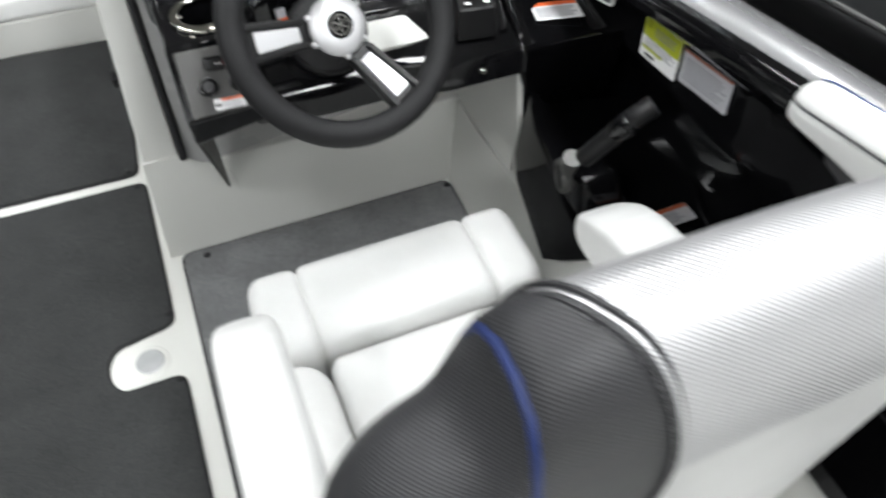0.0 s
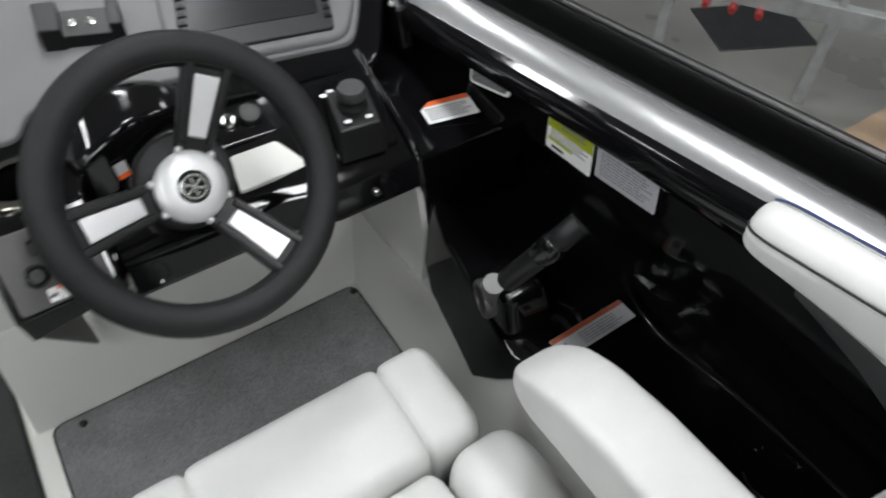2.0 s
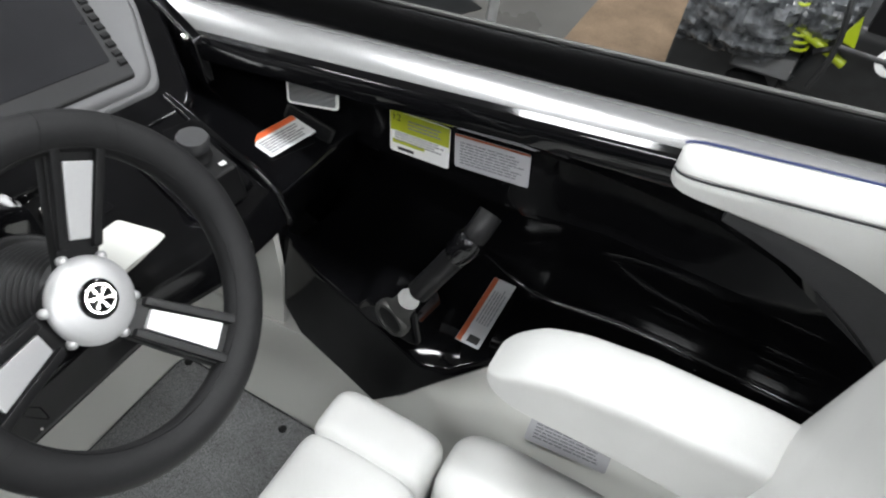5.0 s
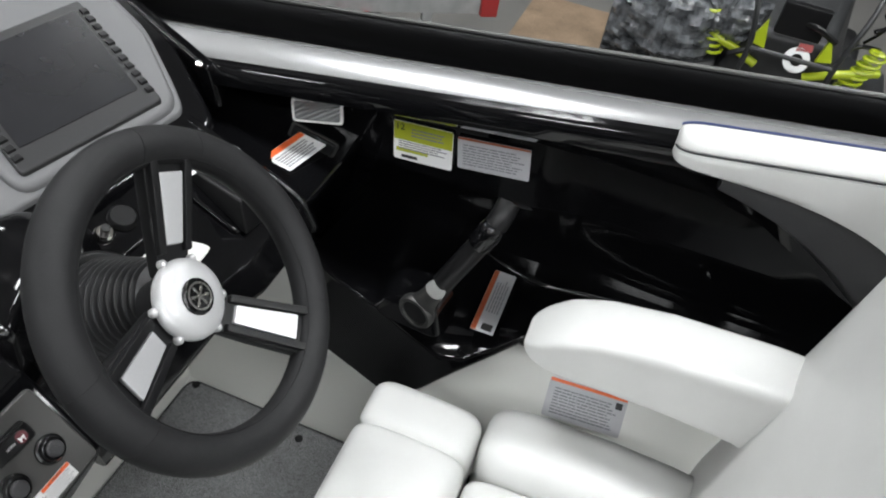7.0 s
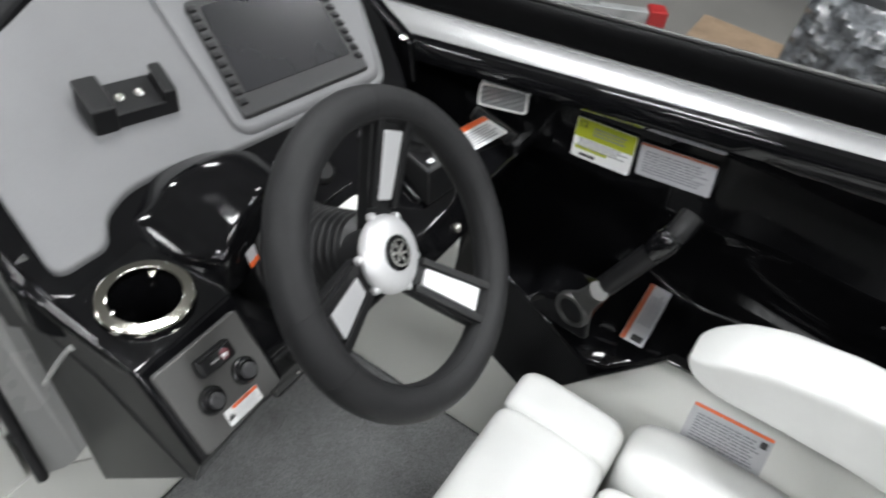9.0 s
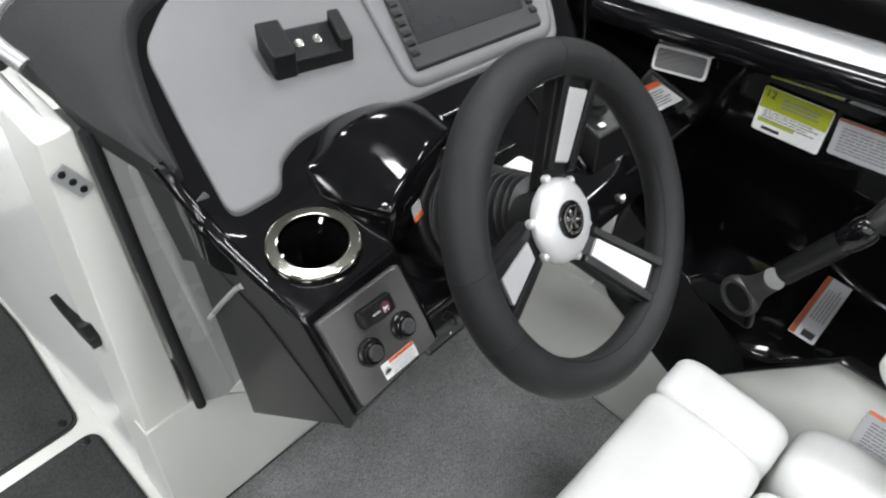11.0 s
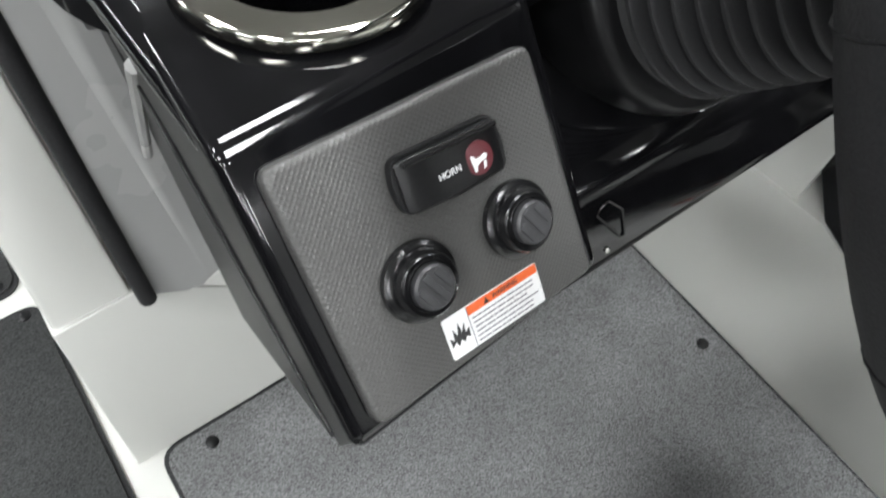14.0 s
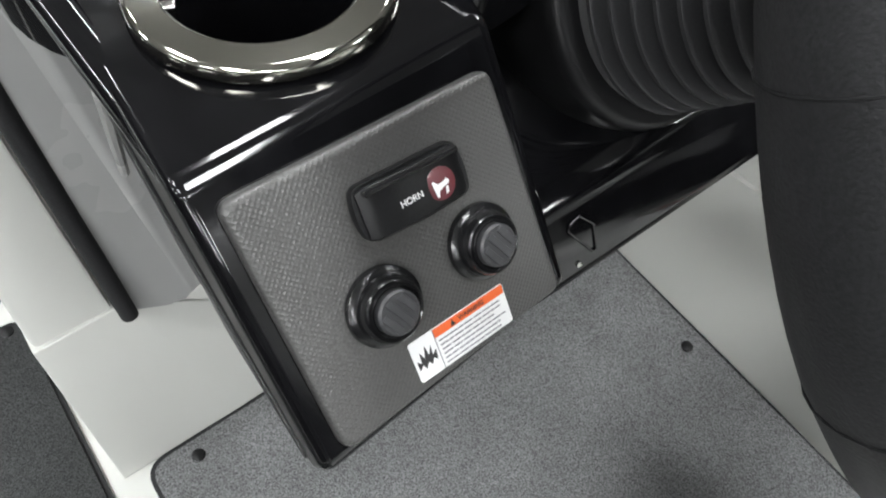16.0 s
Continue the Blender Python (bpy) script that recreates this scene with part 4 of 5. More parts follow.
part("knob", moved(lathe([(0, 0.014), (0.0205, 0.015), (0.0222, 0.018), (0.0222, 0.028), (0.020, 0.0325), (0.012, 0.033), (0, 0.032)], 36), JOY), KNOB_GREY, joy, "round black knob")
for px, py in ((0.574, 2.428), (0.588, 2.433), (0.577, 2.352), (0.611, 2.347)):
    part("button_mark", moved(plate(0.010, 0.007, 0.0012, 0.001), frame_from((px, py, 0.7015), (1, -0.2, 0), (0, -0.04, 1))), LABEL_WHITE, joy)
part("key_plate", slope_slab([(0.395, 2.428), (0.492, 2.424), (0.484, 2.496), (0.400, 2.498)], 0.006, 0.01, 0.006, 0.003), BLACK_GLOSS, console, "gloss black raised key plate")
part("panel_stud", moved(lathe([(0, 0), (0.007, 0), (0.007, 0.006), (0.004, 0.010), (0, 0.010)], 16), frame_from((0.588, 2.297, 0.595), (1, 0, 0), (0, -0.9, 0.4))), CHROME, console)
part("corner_post", hull8([(0.772, 2.52, 0.66), (0.800, 2.52, 0.66), (0.83, 2.72, 0.70), (0.795, 2.72, 0.72), (0.772, 2.535, 0.735), (0.797, 2.535, 0.735), (0.835, 2.74, 0.80), (0.80, 2.74, 0.82)], 0.006, 3), BLACK_GLOSS, console)
part("post_bolt", moved(lathe([(0, 0), (0.006, 0), (0.005, 0.003), (0, 0.004)], 12), pose(0.768, 2.545, 0.742, 20, -20, 0)), CHROME, console)

# ---------------------------------------------------------------- steering wheel
WN = Vector((0.100, -0.795, 0.625)).normalized()
WC = Vector((0.317, 2.2208, 0.8069))
WHEEL = frame_from(WC, (1, 0, 0), WN)
wheel = thing("steering_assembly", "black leather steering wheel with three silver-inset spokes", "steering wheel")
wheel.matrix_basis = WHEEL
RIM_R, RIM_T, DISH = 0.1568, 0.0204, -0.037


def dish(r):
    """The spokes fall back from the rim to the hub."""
    return DISH * max(0.0, 1 - max(0.0, r - 0.035) / 0.105)


rim_rings = []
for k in range(96):
    a = 2 * math.pi * k / 96
    grip = 1 + 0.04 * math.exp(-((math.degrees(a) - 10) / 22) ** 2) + 0.04 * math.exp(-((math.degrees(a) - 120) / 22) ** 2)
    rim_rings.append([((RIM_R + RIM_T * grip * math.cos(b)) * math.cos(a), (RIM_R + RIM_T * grip * math.cos(b)) * math.sin(a), RIM_T * grip * 1.05 * math.sin(b)) for b in (2 * math.pi * j / 20 for j in range(20))])
part("rim", loft(rim_rings + [rim_rings[0]], caps=False), LEATHER, wheel, "black leather-wrapped rim")
part("rim_seam", tube([((RIM_R - RIM_T * 0.86) * math.cos(a), (RIM_R - RIM_T * 0.86) * math.sin(a), RIM_T * 0.56) for a in (2 * math.pi * k / 96 for k in range(97))], 0.0006, 6), BLACK_MATT, wheel, "stitched seam")
for a0 in (61, 181, 301):
    rot = pose(0, 0, 0, 0, 0, a0 - 90)
    arm = prism([(-0.019, 0.030), (0.019, 0.030), (0.0255, 0.085), (0.030, 0.150), (-0.030, 0.150), (-0.0255, 0.085)], -0.012, 0.006, r=0.004)
    for v in arm.verts:
        v.co.z += dish(v.co.y)
    spoke = part("spoke", moved(arm, rot), BLACK_SATIN, wheel, "black spoke")
    ins = prism([(-0.0105, 0.058), (0.0105, 0.058), (0.0150, 0.128), (-0.0150, 0.128)], 0.004, 0.0105, r=0.002)
    for v in ins.verts:
        v.co.z += dish(v.co.y)
    part("inlay", moved(ins, rot), SPOKE_SILVER, spoke, "brushed silver inlay")
    for sx in (-1, 1):
        rail = prism([(sx * 0.012, 0.050), (sx * 0.021, 0.050), (sx * 0.0265, 0.138), (sx * 0.0165, 0.138)][::sx], 0.004, 0.0125, r=0.002)
        for v in rail.verts:
            v.co.z += dish(v.co.y)
        part("rail", moved(rail, rot), BLACK_SATIN, spoke)
    for rr in (-1, 1):
        part("wrap_end", moved(tube([(rr * 0.036, RIM_R * 0.974 + RIM_T * 1.012 * math.cos(c), RIM_T * 1.055 * math.sin(c)) for c in (2 * math.pi * j / 28 for j in range(29))], 0.0004, 6), rot), BLACK_MATT, spoke)
hub = part("hub", moved(lathe([(0.0, 0.009), (0.040, 0.009), (0.0430, 0.011), (0.0435, 0.014), (0.0425, 0.018), (0.038, 0.0225), (0.030, 0.0255), (0.020, 0.0270), (0.0, 0.0270)], 60), pose(0, 0, DISH)), HUB_SILVER, wheel, "satin silver hub cap")
part("sleeve", moved(lathe([(0.0, -0.030), (0.031, -0.030), (0.033, -0.010), (0.034, 0.0085), (0.0, 0.0085)], 40), pose(0, 0, DISH)), BLACK_MATT, wheel, "black sleeve behind the hub")
for a0 in (36, 86, 156, 206, 276, 326):
    part("hub_lug", moved(lathe([(0.0, -0.004), (0.0050, -0.004), (0.0050, 0.001), (0.003, 0.0032), (0.0, 0.0036)], 16), pose(0.0445 * math.cos(radians(a0)), 0.0445 * math.sin(radians(a0)), 0.014 + DISH)), HUB_SILVER, hub)
emblem = part("emblem", moved(lathe([(0.0, 0.0), (0.0195, 0.0), (0.0195, 0.002), (0.018, 0.003), (0.0, 0.003)], 40), pose(0, 0, 0.0262 + DISH)), BLACK_GLOSS, hub, "round black emblem")
part("emblem_disc", moved(lathe([(0.0, 0.0), (0.0150, 0.0), (0.0150, 0.0008), (0.0, 0.0014)], 36), pose(0, 0, 0.0291 + DISH)), BLACK_GLOSS, emblem, "black disc")
for k in range(3):
    part("emblem_bar", moved(block(-0.0112, 0.0112, -0.0011, 0.0011, 0, 0.0010, 0.0003, 1), pose(0, 0, 0.0302 + DISH, 0, 0, 60 * k + 30)), CHROME, emblem)
for k in range(6):
    part("emblem_prong", moved(block(0.0062, 0.0112, 0.0026, 0.0040, 0, 0.0010, 0.0003, 1), pose(0, 0, 0.0302 + DISH, 0, 0, 60 * k + 18)), CHROME, emblem)
part("emblem_ring", moved(ring_body([(0.0128, 0.0), (0.0150, 0.0), (0.0150, 0.0012), (0.0128, 0.0012)], 40), pose(0, 0, 0.0300 + DISH)), CHROME, emblem)

# ribbed boot on the column behind the wheel
boot = thing("steering_boot", "black ribbed rubber boot on the steering column", "column boot")
boot.matrix_basis = frame_from(WC + Vector((0.014, 0, 0)), (1, 0, 0), (0.02, -0.795, 0.607))
prof = [(0.0, -0.060), (0.032, -0.060), (0.040, -0.072)]
for k in range(10):
    z0 = -0.076 - k * 0.0108
    r0 = 0.0430 + 0.0021 * k
    prof += [(r0 - 0.015, z0), (r0 - 0.002, z0 - 0.0010), (r0, z0 - 0.0018), (r0, z0 - 0.0038), (r0 - 0.002, z0 - 0.0046), (r0 - 0.015, z0 - 0.0058)]
prof += [(0.060, -0.187), (0.066, -0.192), (0.066, -0.235), (0.0, -0.236)]
part("bellows", lathe(prof, 56), BOOT_RUBBER, boot, "ribbed black rubber")
part("collar", lathe([(0.0, -0.186), (0.066, -0.186), (0.0705, -0.190), (0.072, -0.196), (0.073, -0.25), (0.0, -0.26)], 56), BLACK_SATIN, boot, "gloss black collar")
TAG = frame_from((0.2590, 2.3862, 0.7270), (0.97, 0.25, 0.0), (0.25, -0.94, 0.24))
tag = part("column_label", moved(plate(0.017, 0.020, 0.0008, 0.002, 0, 0.006), TAG), LABEL_GREY, console, "small grey and orange label")
part("orange_band", moved(plate(0.017, 0.007, 0.0006, 0, 0, -0.0035, 0.0008), TAG), LABEL_ORANGE, tag)

# ---------------------------------------------------------------- captain's seat
seat = thing("captain_seat", "light vinyl captain's seat with raised front bolster and charcoal backrest", "seat", (0.32, 1.75, 0.0))


def spart(name, bm, mat, label=""):
    return part(name, moved(bm, pose(-0.32, -1.75, 0)), mat, seat, label)


spart("pedestal", join(moved(lathe([(0, 0.0075), (0.15, 0.0075), (0.15, 0.02), (0.06, 0.035), (0.055, 0.26), (0.0, 0.26)], 32), pose(0.32, 1.75, 0)), block(0.12, 0.54, 1.52, 1.98, 0.25, 0.30, 0.02, 3)), BLACK_SATIN, "black pedestal and seat pan")
def upholstered(x0, x1, y0, y1, z0, z1, r, seams=(), puff=0.008, nx=60, ny=26, tilt=0.0):
    """A stuffed block with rounded edges, sewn seams across it and a crowned top."""
    rings = []
    for i in range(nx + 1):
        u = i / nx
        x = x0 + (x1 - x0) * (0.5 - 0.5 * math.cos(math.pi * u)) if not seams else x0 + (x1 - x0) * u
        ex = min(x - x0, x1 - x)
        inset = r - math.sqrt(max(0.0, r * r - (r - min(r, ex)) ** 2))
        seam = sum(0.006 * math.exp(-((x - s) / 0.0035) ** 2) + 0.003 * math.exp(-((x - s) / 0.012) ** 2) for s in seams)
        cut = inset + seam
        a0, a1, b0, b1 = y0 + cut, y1 - cut, z0 + cut * 0.3, z1 - cut
        ring = []
        for j in range(ny):
            a = 2 * math.pi * j / ny
            c, s = math.cos(a), math.sin(a)
            k = 0.30
            yy = (a0 + a1) / 2 + (a1 - a0) / 2 * math.copysign(abs(c) ** k, c)
            zz = (b0 + b1) / 2 + (b1 - b0) / 2 * math.copysign(abs(s) ** k, s)
            w = (yy - (a0 + a1) / 2) / max(1e-4, (a1 - a0) / 2)
            if s > 0:
                zz += puff * max(0, 1 - w * w) * max(0, 1 - (2 * (x - x0) / (x1 - x0) - 1) ** 4) + tilt * w * s
            ring.append((x, yy, zz))
        rings.append(ring)
    return loft(rings)


def undercut(bm):
    """The front bolster's face falls back towards its foot."""
    for v in bm.verts:
        if v.co.y > 2.0 and v.co.z < 0.435:
            v.co.y -= 0.55 * (0.435 - v.co.z)
    return bm


spart("front_bolster", undercut(upholstered(0.072, 0.556, 1.929, 2.110, 0.29, 0.454, 0.03, (0.160, 0.464), 0.010, 120, 40)), VINYL, "light vinyl raised front bolster with two sewn seams")
spart("seat_cushion", upholstered(0.164, 0.462, 1.56, 1.928, 0.29, 0.442, 0.022, (), 0.005, 40, 40), VINYL)
spart("side_bolster", upholstered(0.463, 0.602, 1.56, 1.927, 0.29, 0.455, 0.05, (), 0.018, 30, 36), VINYL)
spart("side_bolster", upholstered(0.06, 0.1635, 1.56, 1.927, 0.29, 0.455, 0.05, (), 0.018, 30, 36), VINYL)


def arm_rest(x0, x1, shift):
    """A padded arm: upright sides, a rounded nose and a softly crowned top."""
    tops = [(1.42, 0.674), (1.60, 0.680), (1.74, 0.671), (1.82, 0.655), (1.87, 0.632), (1.90, 0.606), (1.914, 0.588)]
    lows = [(1.42, 0.50), (1.55, 0.530), (1.62, 0.558), (1.70, 0.565), (1.80, 0.565), (1.87, 0.563), (1.90, 0.567), (1.914, 0.576)]
    rings = []
    for y in [1.53 + 0.015 * k for k in range(21)] + [1.83 + 0.084 * math.sin(math.pi / 2 * k / 14) for k in range(15)]:
        e = max(0.0, (y - 1.83) / 0.0841)
        k = max(0.0, 1 - e ** 2.6) ** (1 / 2.6)
        hi = float(np.interp(y, *zip(*tops)))
        lo = float(np.interp(y, *zip(*lows)))
        xc, hw, zc, hz = (x0 + x1) / 2, (x1 - x0) / 2 * (0.28 + 0.72 * k), (hi + lo) / 2 + shift, (hi - lo) / 2 * (0.5 + 0.5 * k)
        ring = []
        for j in range(40):
            a = 2 * math.pi * j / 40
            c, n = math.cos(a), math.sin(a)
            ring.append((xc + hw * math.copysign(abs(c) ** (0.3 if n < 0 else 0.22 if c < 0 else 0.55), c), y, zc + hz * math.copysign(abs(n) ** (0.3 if n < 0 else 0.34 if c < 0 else 0.55), n)))
        rings.append(ring)
    return loft(rings)


spart("armrest", arm_rest(0.547, 0.652, 0.028), VINYL, "light vinyl padded arm")
spart("armrest", moved(join(arm_rest(0.030, 0.122, 0.0), block(0.036, 0.116, 1.50, 1.86, 0.32, 0.60, 0.02, 3)), pose(-0.012, 0.030, -0.012)), VINYL, "light vinyl padded arm")

spart("arm_side", block(0.012, 0.0225, 1.485, 1.880, 0.30, 0.60, 0.005, 3), VINYL_DARK, "charcoal vinyl outer side of the arm")

# backrest: one stuffed shape, parted at its seams
def back_shape():
    us = [-math.cos(math.pi * i / 40) * 0.62 + 0.38 * (-1 + 2 * i / 40) for i in range(41)]
    rings = []
    for k in range(57):
        t = k / 56
        t = 1 - (1 - t) ** 2.4
        z = 0.42 + 0.700 * t
        w = 0.385 * max(0.0, 1 - max(0.0, (t - 0.615) / 0.386) ** 4) ** (1 / 3) + 0.004
        d = 0.064 * (1 + 0.5 * max(0.0, 1 - 1.4 * t)) * (math.sqrt(max(0.0, 1 - max(0.0, (t - 0.76) / 0.24) ** 2.4)) * 0.93 + 0.07)
        cy = 1.578 - 0.047 * t
        side = [(u, (1 - abs(u) ** (3.2 if u > 0 else 6)) ** (1 / 2.2)) for u in us]
        ring = [(0.335 + w * u * (0.64 if u < 0 else 0.90), cy + d * v) for u, v in side] + [(0.335 + w * u * (0.64 if u < 0 else 0.90), cy - d * v) for u, v in side[-2:0:-1]]
        row = []
        for x, y in ring:
            drop = 1 / (1 + math.exp((x - 0.196) / 0.006)) * max(0.0, min(1.0, (z - 0.66) / 0.34))
            row.append((x, y, z - 0.062 * drop))
        rings.append(row)
    return moved(loft(rings), pose(0.001, -0.035, 0.0))


def cut_back(*planes):
    """The backrest's part on the far side of each plane (a point and a normal); also the last cut's edge."""
    bm = back_shape()
    bmesh.ops.delete(bm, geom=[f for f in bm.faces if len(f.verts) > 4 and f.calc_center_median().z < 0.5], context="FACES")
    for p, n in planes:
        bmesh.ops.bisect_plane(bm, geom=bm.verts[:] + bm.edges[:] + bm.faces[:], dist=1e-5, plane_co=p, plane_no=n, clear_inner=True)
    return bm


SEAM_P, SEAM_N = Vector((0.238, 1.536, 1.07)), Vector((0.86, 0.46, 0.10)).normalized()
WING_P, WING_N = Vector((0.452, 1.556, 1.069)), Vector((0.05, 0.50, -0.86)).normalized()
spart("backrest", cut_back((SEAM_P, -SEAM_N)), VINYL_DARK, "charcoal vinyl middle of the backrest")
spart("backrest_shoulder", cut_back((SEAM_P, SEAM_N), (WING_P, -WING_N)), VINYL_SHEEN, "ribbed charcoal vinyl shoulder, silver sheen put into its colour")
spart("backrest_wing", cut_back((SEAM_P, SEAM_N), (WING_P, WING_N)), VINYL, "light vinyl side wing")
seam_cut = cut_back((SEAM_P, SEAM_N))
seam_pts = [v.co.copy() for v in seam_cut.verts if abs((v.co - SEAM_P).dot(SEAM_N)) < 1e-4]
seam_cut.free()
mid = Vector((0, 1.545, 0.80))
seam_pts.sort(key=lambda c: math.atan2(c.z - mid.z, c.y - mid.y))
seam_pts = [c for c in seam_pts if c.z > 0.55]
for off in (-0.004, 0.005):
    spart("seam_piping", tube([c + SEAM_N * off + (c - Vector((c.x, 1.545, 0.80))).normalized() * 0.0005 for c in seam_pts], 0.0021, 6), VINYL_DARK, "sewn double seam")
stitches = bmesh.new()
for side_off in (-0.0065, 0.0075):
    for p, q in zip(seam_pts[::2], seam_pts[1::2]):
        away = (p - Vector((p.x, 1.545, 0.80))).normalized() * 0.0006
        stitches = join(stitches, tube([p + SEAM_N * side_off + away, p.lerp(q, 0.6) + SEAM_N * side_off + away], 0.0008, 5))
tagged(spart("stitching", stitches, THREAD), "row of fine grey stitches along the seam", kind="stuff")
back_tree = BVHTree.FromBMesh(back_shape())
pipe_pts = []
for k in range(40):
    a = radians(-25 + 230 * k / 39)
    x = 0.2030 + 0.003 * k / 39
    hit = back_tree.ray_cast(Vector((x, 1.545 + 0.5 * math.cos(a), 0.80 + 0.5 * math.sin(a))), Vector((0, -math.cos(a), -math.sin(a))))
    if hit[0] is not None:
        pipe_pts.append(hit[0] + Vector((0, math.cos(a), math.sin(a))) * 0.0022)
spart("piping", tube(smooth_path(pipe_pts[::2], 3), 0.0032, 8), PIPING, "dark blue piping")

# ---------------------------------------------------------------- starboard side: pads, lever, labels
pad = thing("coaming_pad", "light vinyl coaming pad with a stitched seam", "coaming pad")
PAD_LOW = [(0.3, 0.50), (1.2, 0.57), (1.40, 0.725), (1.514, 0.796), (1.551, 0.813), (1.625, 0.829), (1.70, 0.833), (1.9, 0.829)]
BAND_LOW = [(0.3, 0.40), (1.2, 0.46), (1.40, 0.58), (1.514, 0.690), (1.58, 0.732), (1.632, 0.765), (1.741, 0.803), (1.9, 0.81)]


def along(table, y):
    ys, zs = zip(*table)
    return float(np.mean([np.interp(y + d, ys, zs) for d in (-0.03, -0.015, 0, 0.015, 0.03)]))


def pad_rings(upper):
    """Sections of the pad from its after end to the rounded nose."""
    out = []
    for y in [0.3, 0.8, 1.2, 1.3, 1.4] + [1.45 + 0.02 * k for k in range(16)] + [1.762 + 0.052 * math.sin(math.pi / 2 * k / 12) for k in range(13)]:
        e = max(0.0, (y - 1.762) / 0.0525)
        k = max(0.0, 1 - e ** 3.2) ** (1 / 3.2)
        zt, zs, zl = lip_z(y) + 0.020, lip_z(y) + 0.003, along(PAD_LOW, y)
        zm = (zt + zl) / 2
        if upper:
            ring = [(-0.0440, zs), (-0.0500, zs + 0.003), (-0.0490, zs + 0.007), (-0.042, zt), (-0.026, zt + 0.004), (-0.008, zt + 0.002), (0.002, zt - 0.006), (0.002, zs - 0.012)]
        else:
            ring = [(0.012, zs - 0.014), (-0.0440, zs), (-0.0505, zs - 0.005), (-0.0520, zs * 0.7 + zl * 0.3), (-0.0510, zs * 0.3 + zl * 0.7), (-0.044, zl + 0.005), (-0.030, zl), (0.028, zl)]
        out.append([(0.800 + x * (0.25 + 0.75 * k), y, zm + (z - zm) * (0.45 + 0.55 * k)) for x, z in ring])
    return out


part("top_roll", loft(pad_rings(True)), VINYL, pad)
part("face", loft(pad_rings(False)), VINYL, pad)
part("stitching", tube([(r[0][0] - 0.0050, r[0][1], r[0][2] - 0.001) for r in pad_rings(True)[:-1]], 0.0013, 6), VINYL_DARK, pad, "dark stitched seam")
part("lower_band", loft([[(0.775, y, along(PAD_LOW, y) + 0.004), (0.770, y, along(PAD_LOW, y) * 0.7 + along(BAND_LOW, y) * 0.3), (0.778, y, along(PAD_LOW, y) * 0.2 + along(BAND_LOW, y) * 0.8), (0.800, y, along(BAND_LOW, y)), (0.86, y, along(BAND_LOW, y)), (0.86, y, along(PAD_LOW, y) + 0.004)]
                         for y in (0.3, 0.8, 1.2, 1.3, 1.4, 1.45, 1.5, 1.55, 1.6, 1.65, 1.7, 1.74)]), VINYL_DARK, pad, "charcoal vinyl border")
part("blue_edge", tube([(r[6][0] + 0.002, r[6][1], r[6][2] + 0.004) for r in pad_rings(True)[:-1]], 0.0018, 6), PIPING, pad, "dark blue piping")

lever = thing("throttle_lever", "black throttle lever on a bright round pivot", "lever")
HUB = Vector((0.664, 2.099, 0.482))
ARM = Vector((0.20, -0.41, 0.89)).normalized()
LF = frame_from(HUB, (0.20, -0.41, 0.89), (-0.97, 0.25, -0.05)) @ pose(0, 0, 0, 0, 0, -90)
part("pivot_ring", moved(ring_body([(0.0235, -0.012), (0.0300, -0.012), (0.0325, -0.006), (0.0325, 0.002), (0.0300, 0.006), (0.0245, 0.006), (0.0235, 0.003)], 48), LF), SATIN_STEEL, lever, "bright pivot ring")
part("pivot_cap", moved(lathe([(0, -0.012), (0.0240, -0.012), (0.0240, 0.002), (0.021, 0.003), (0, 0.0035)], 40), LF), BLACK_MATT, lever)
neck_rings = []
for w, yy, d in ((0.0255, 0.0215, 0.0075), (0.0232, 0.027, 0.009), (0.0205, 0.035, 0.0105), (0.0182, 0.046, 0.0125), (0.0168, 0.062, 0.015), (0.0165, 0.080, 0.0165)):
    neck_rings.append([LF @ Vector((w * math.cos(a), yy, -0.004 + d * math.sin(a))) for a in (2 * math.pi * k / 24 for k in range(24))])
part("neck", loft(neck_rings), SATIN_STEEL, lever, "bright flared neck")
TOP = HUB + ARM * 0.205
part("arm", tube(smooth_path([HUB + ARM * 0.078, HUB + ARM * 0.13, HUB + ARM * 0.18, TOP, TOP + Vector((0.012, -0.008, 0.022)), TOP + Vector((0.030, -0.012, 0.038))]), 0.0175, 20), BLACK_SATIN, lever, "black lever arm")
part("knuckle", moved(lathe([(0, -0.03), (0.0185, -0.03), (0.0205, -0.02), (0.0215, 0.0), (0.019, 0.012), (0.012, 0.019), (0, 0.021)], 32), frame_from(TOP, (1, 0, 0), ARM)), BLACK_GLOSS, lever, "gloss black knuckle")
part("bracket", hull8([(0.695, 2.06, 0.383), (0.80, 2.05, 0.383), (0.81, 2.22, 0.383), (0.70, 2.21, 0.383), (0.692, 2.080, 0.475), (0.770, 2.075, 0.485), (0.785, 2.180, 0.455), (0.696, 2.165, 0.445)], 0.016, 4), BLACK_GLOSS, lever, "black pivot housing")

rail = thing("pocket_rail", "gloss black moulded rail along the side pocket", "moulding")
part("rail", tube(smooth_path([(0.955, 2.06, 0.384), (0.93, 1.99, 0.383), (0.925, 1.92, 0.381), (0.935, 1.85, 0.380), (0.95, 1.70, 0.379), (0.95, 1.3, 0.379)]), 0.009, 12), BLACK_GLOSS, rail)
ring_ = thing("pocket_ring", "black ring recess in the side pocket floor", "ring recess")
part("ring", moved(ring_body([(0.040, 0.0), (0.048, 0.0), (0.048, 0.006), (0.044, 0.008), (0.040, 0.006)], 48), pose(0.885, 1.66, 0.380)), BLACK_GLOSS, ring_)
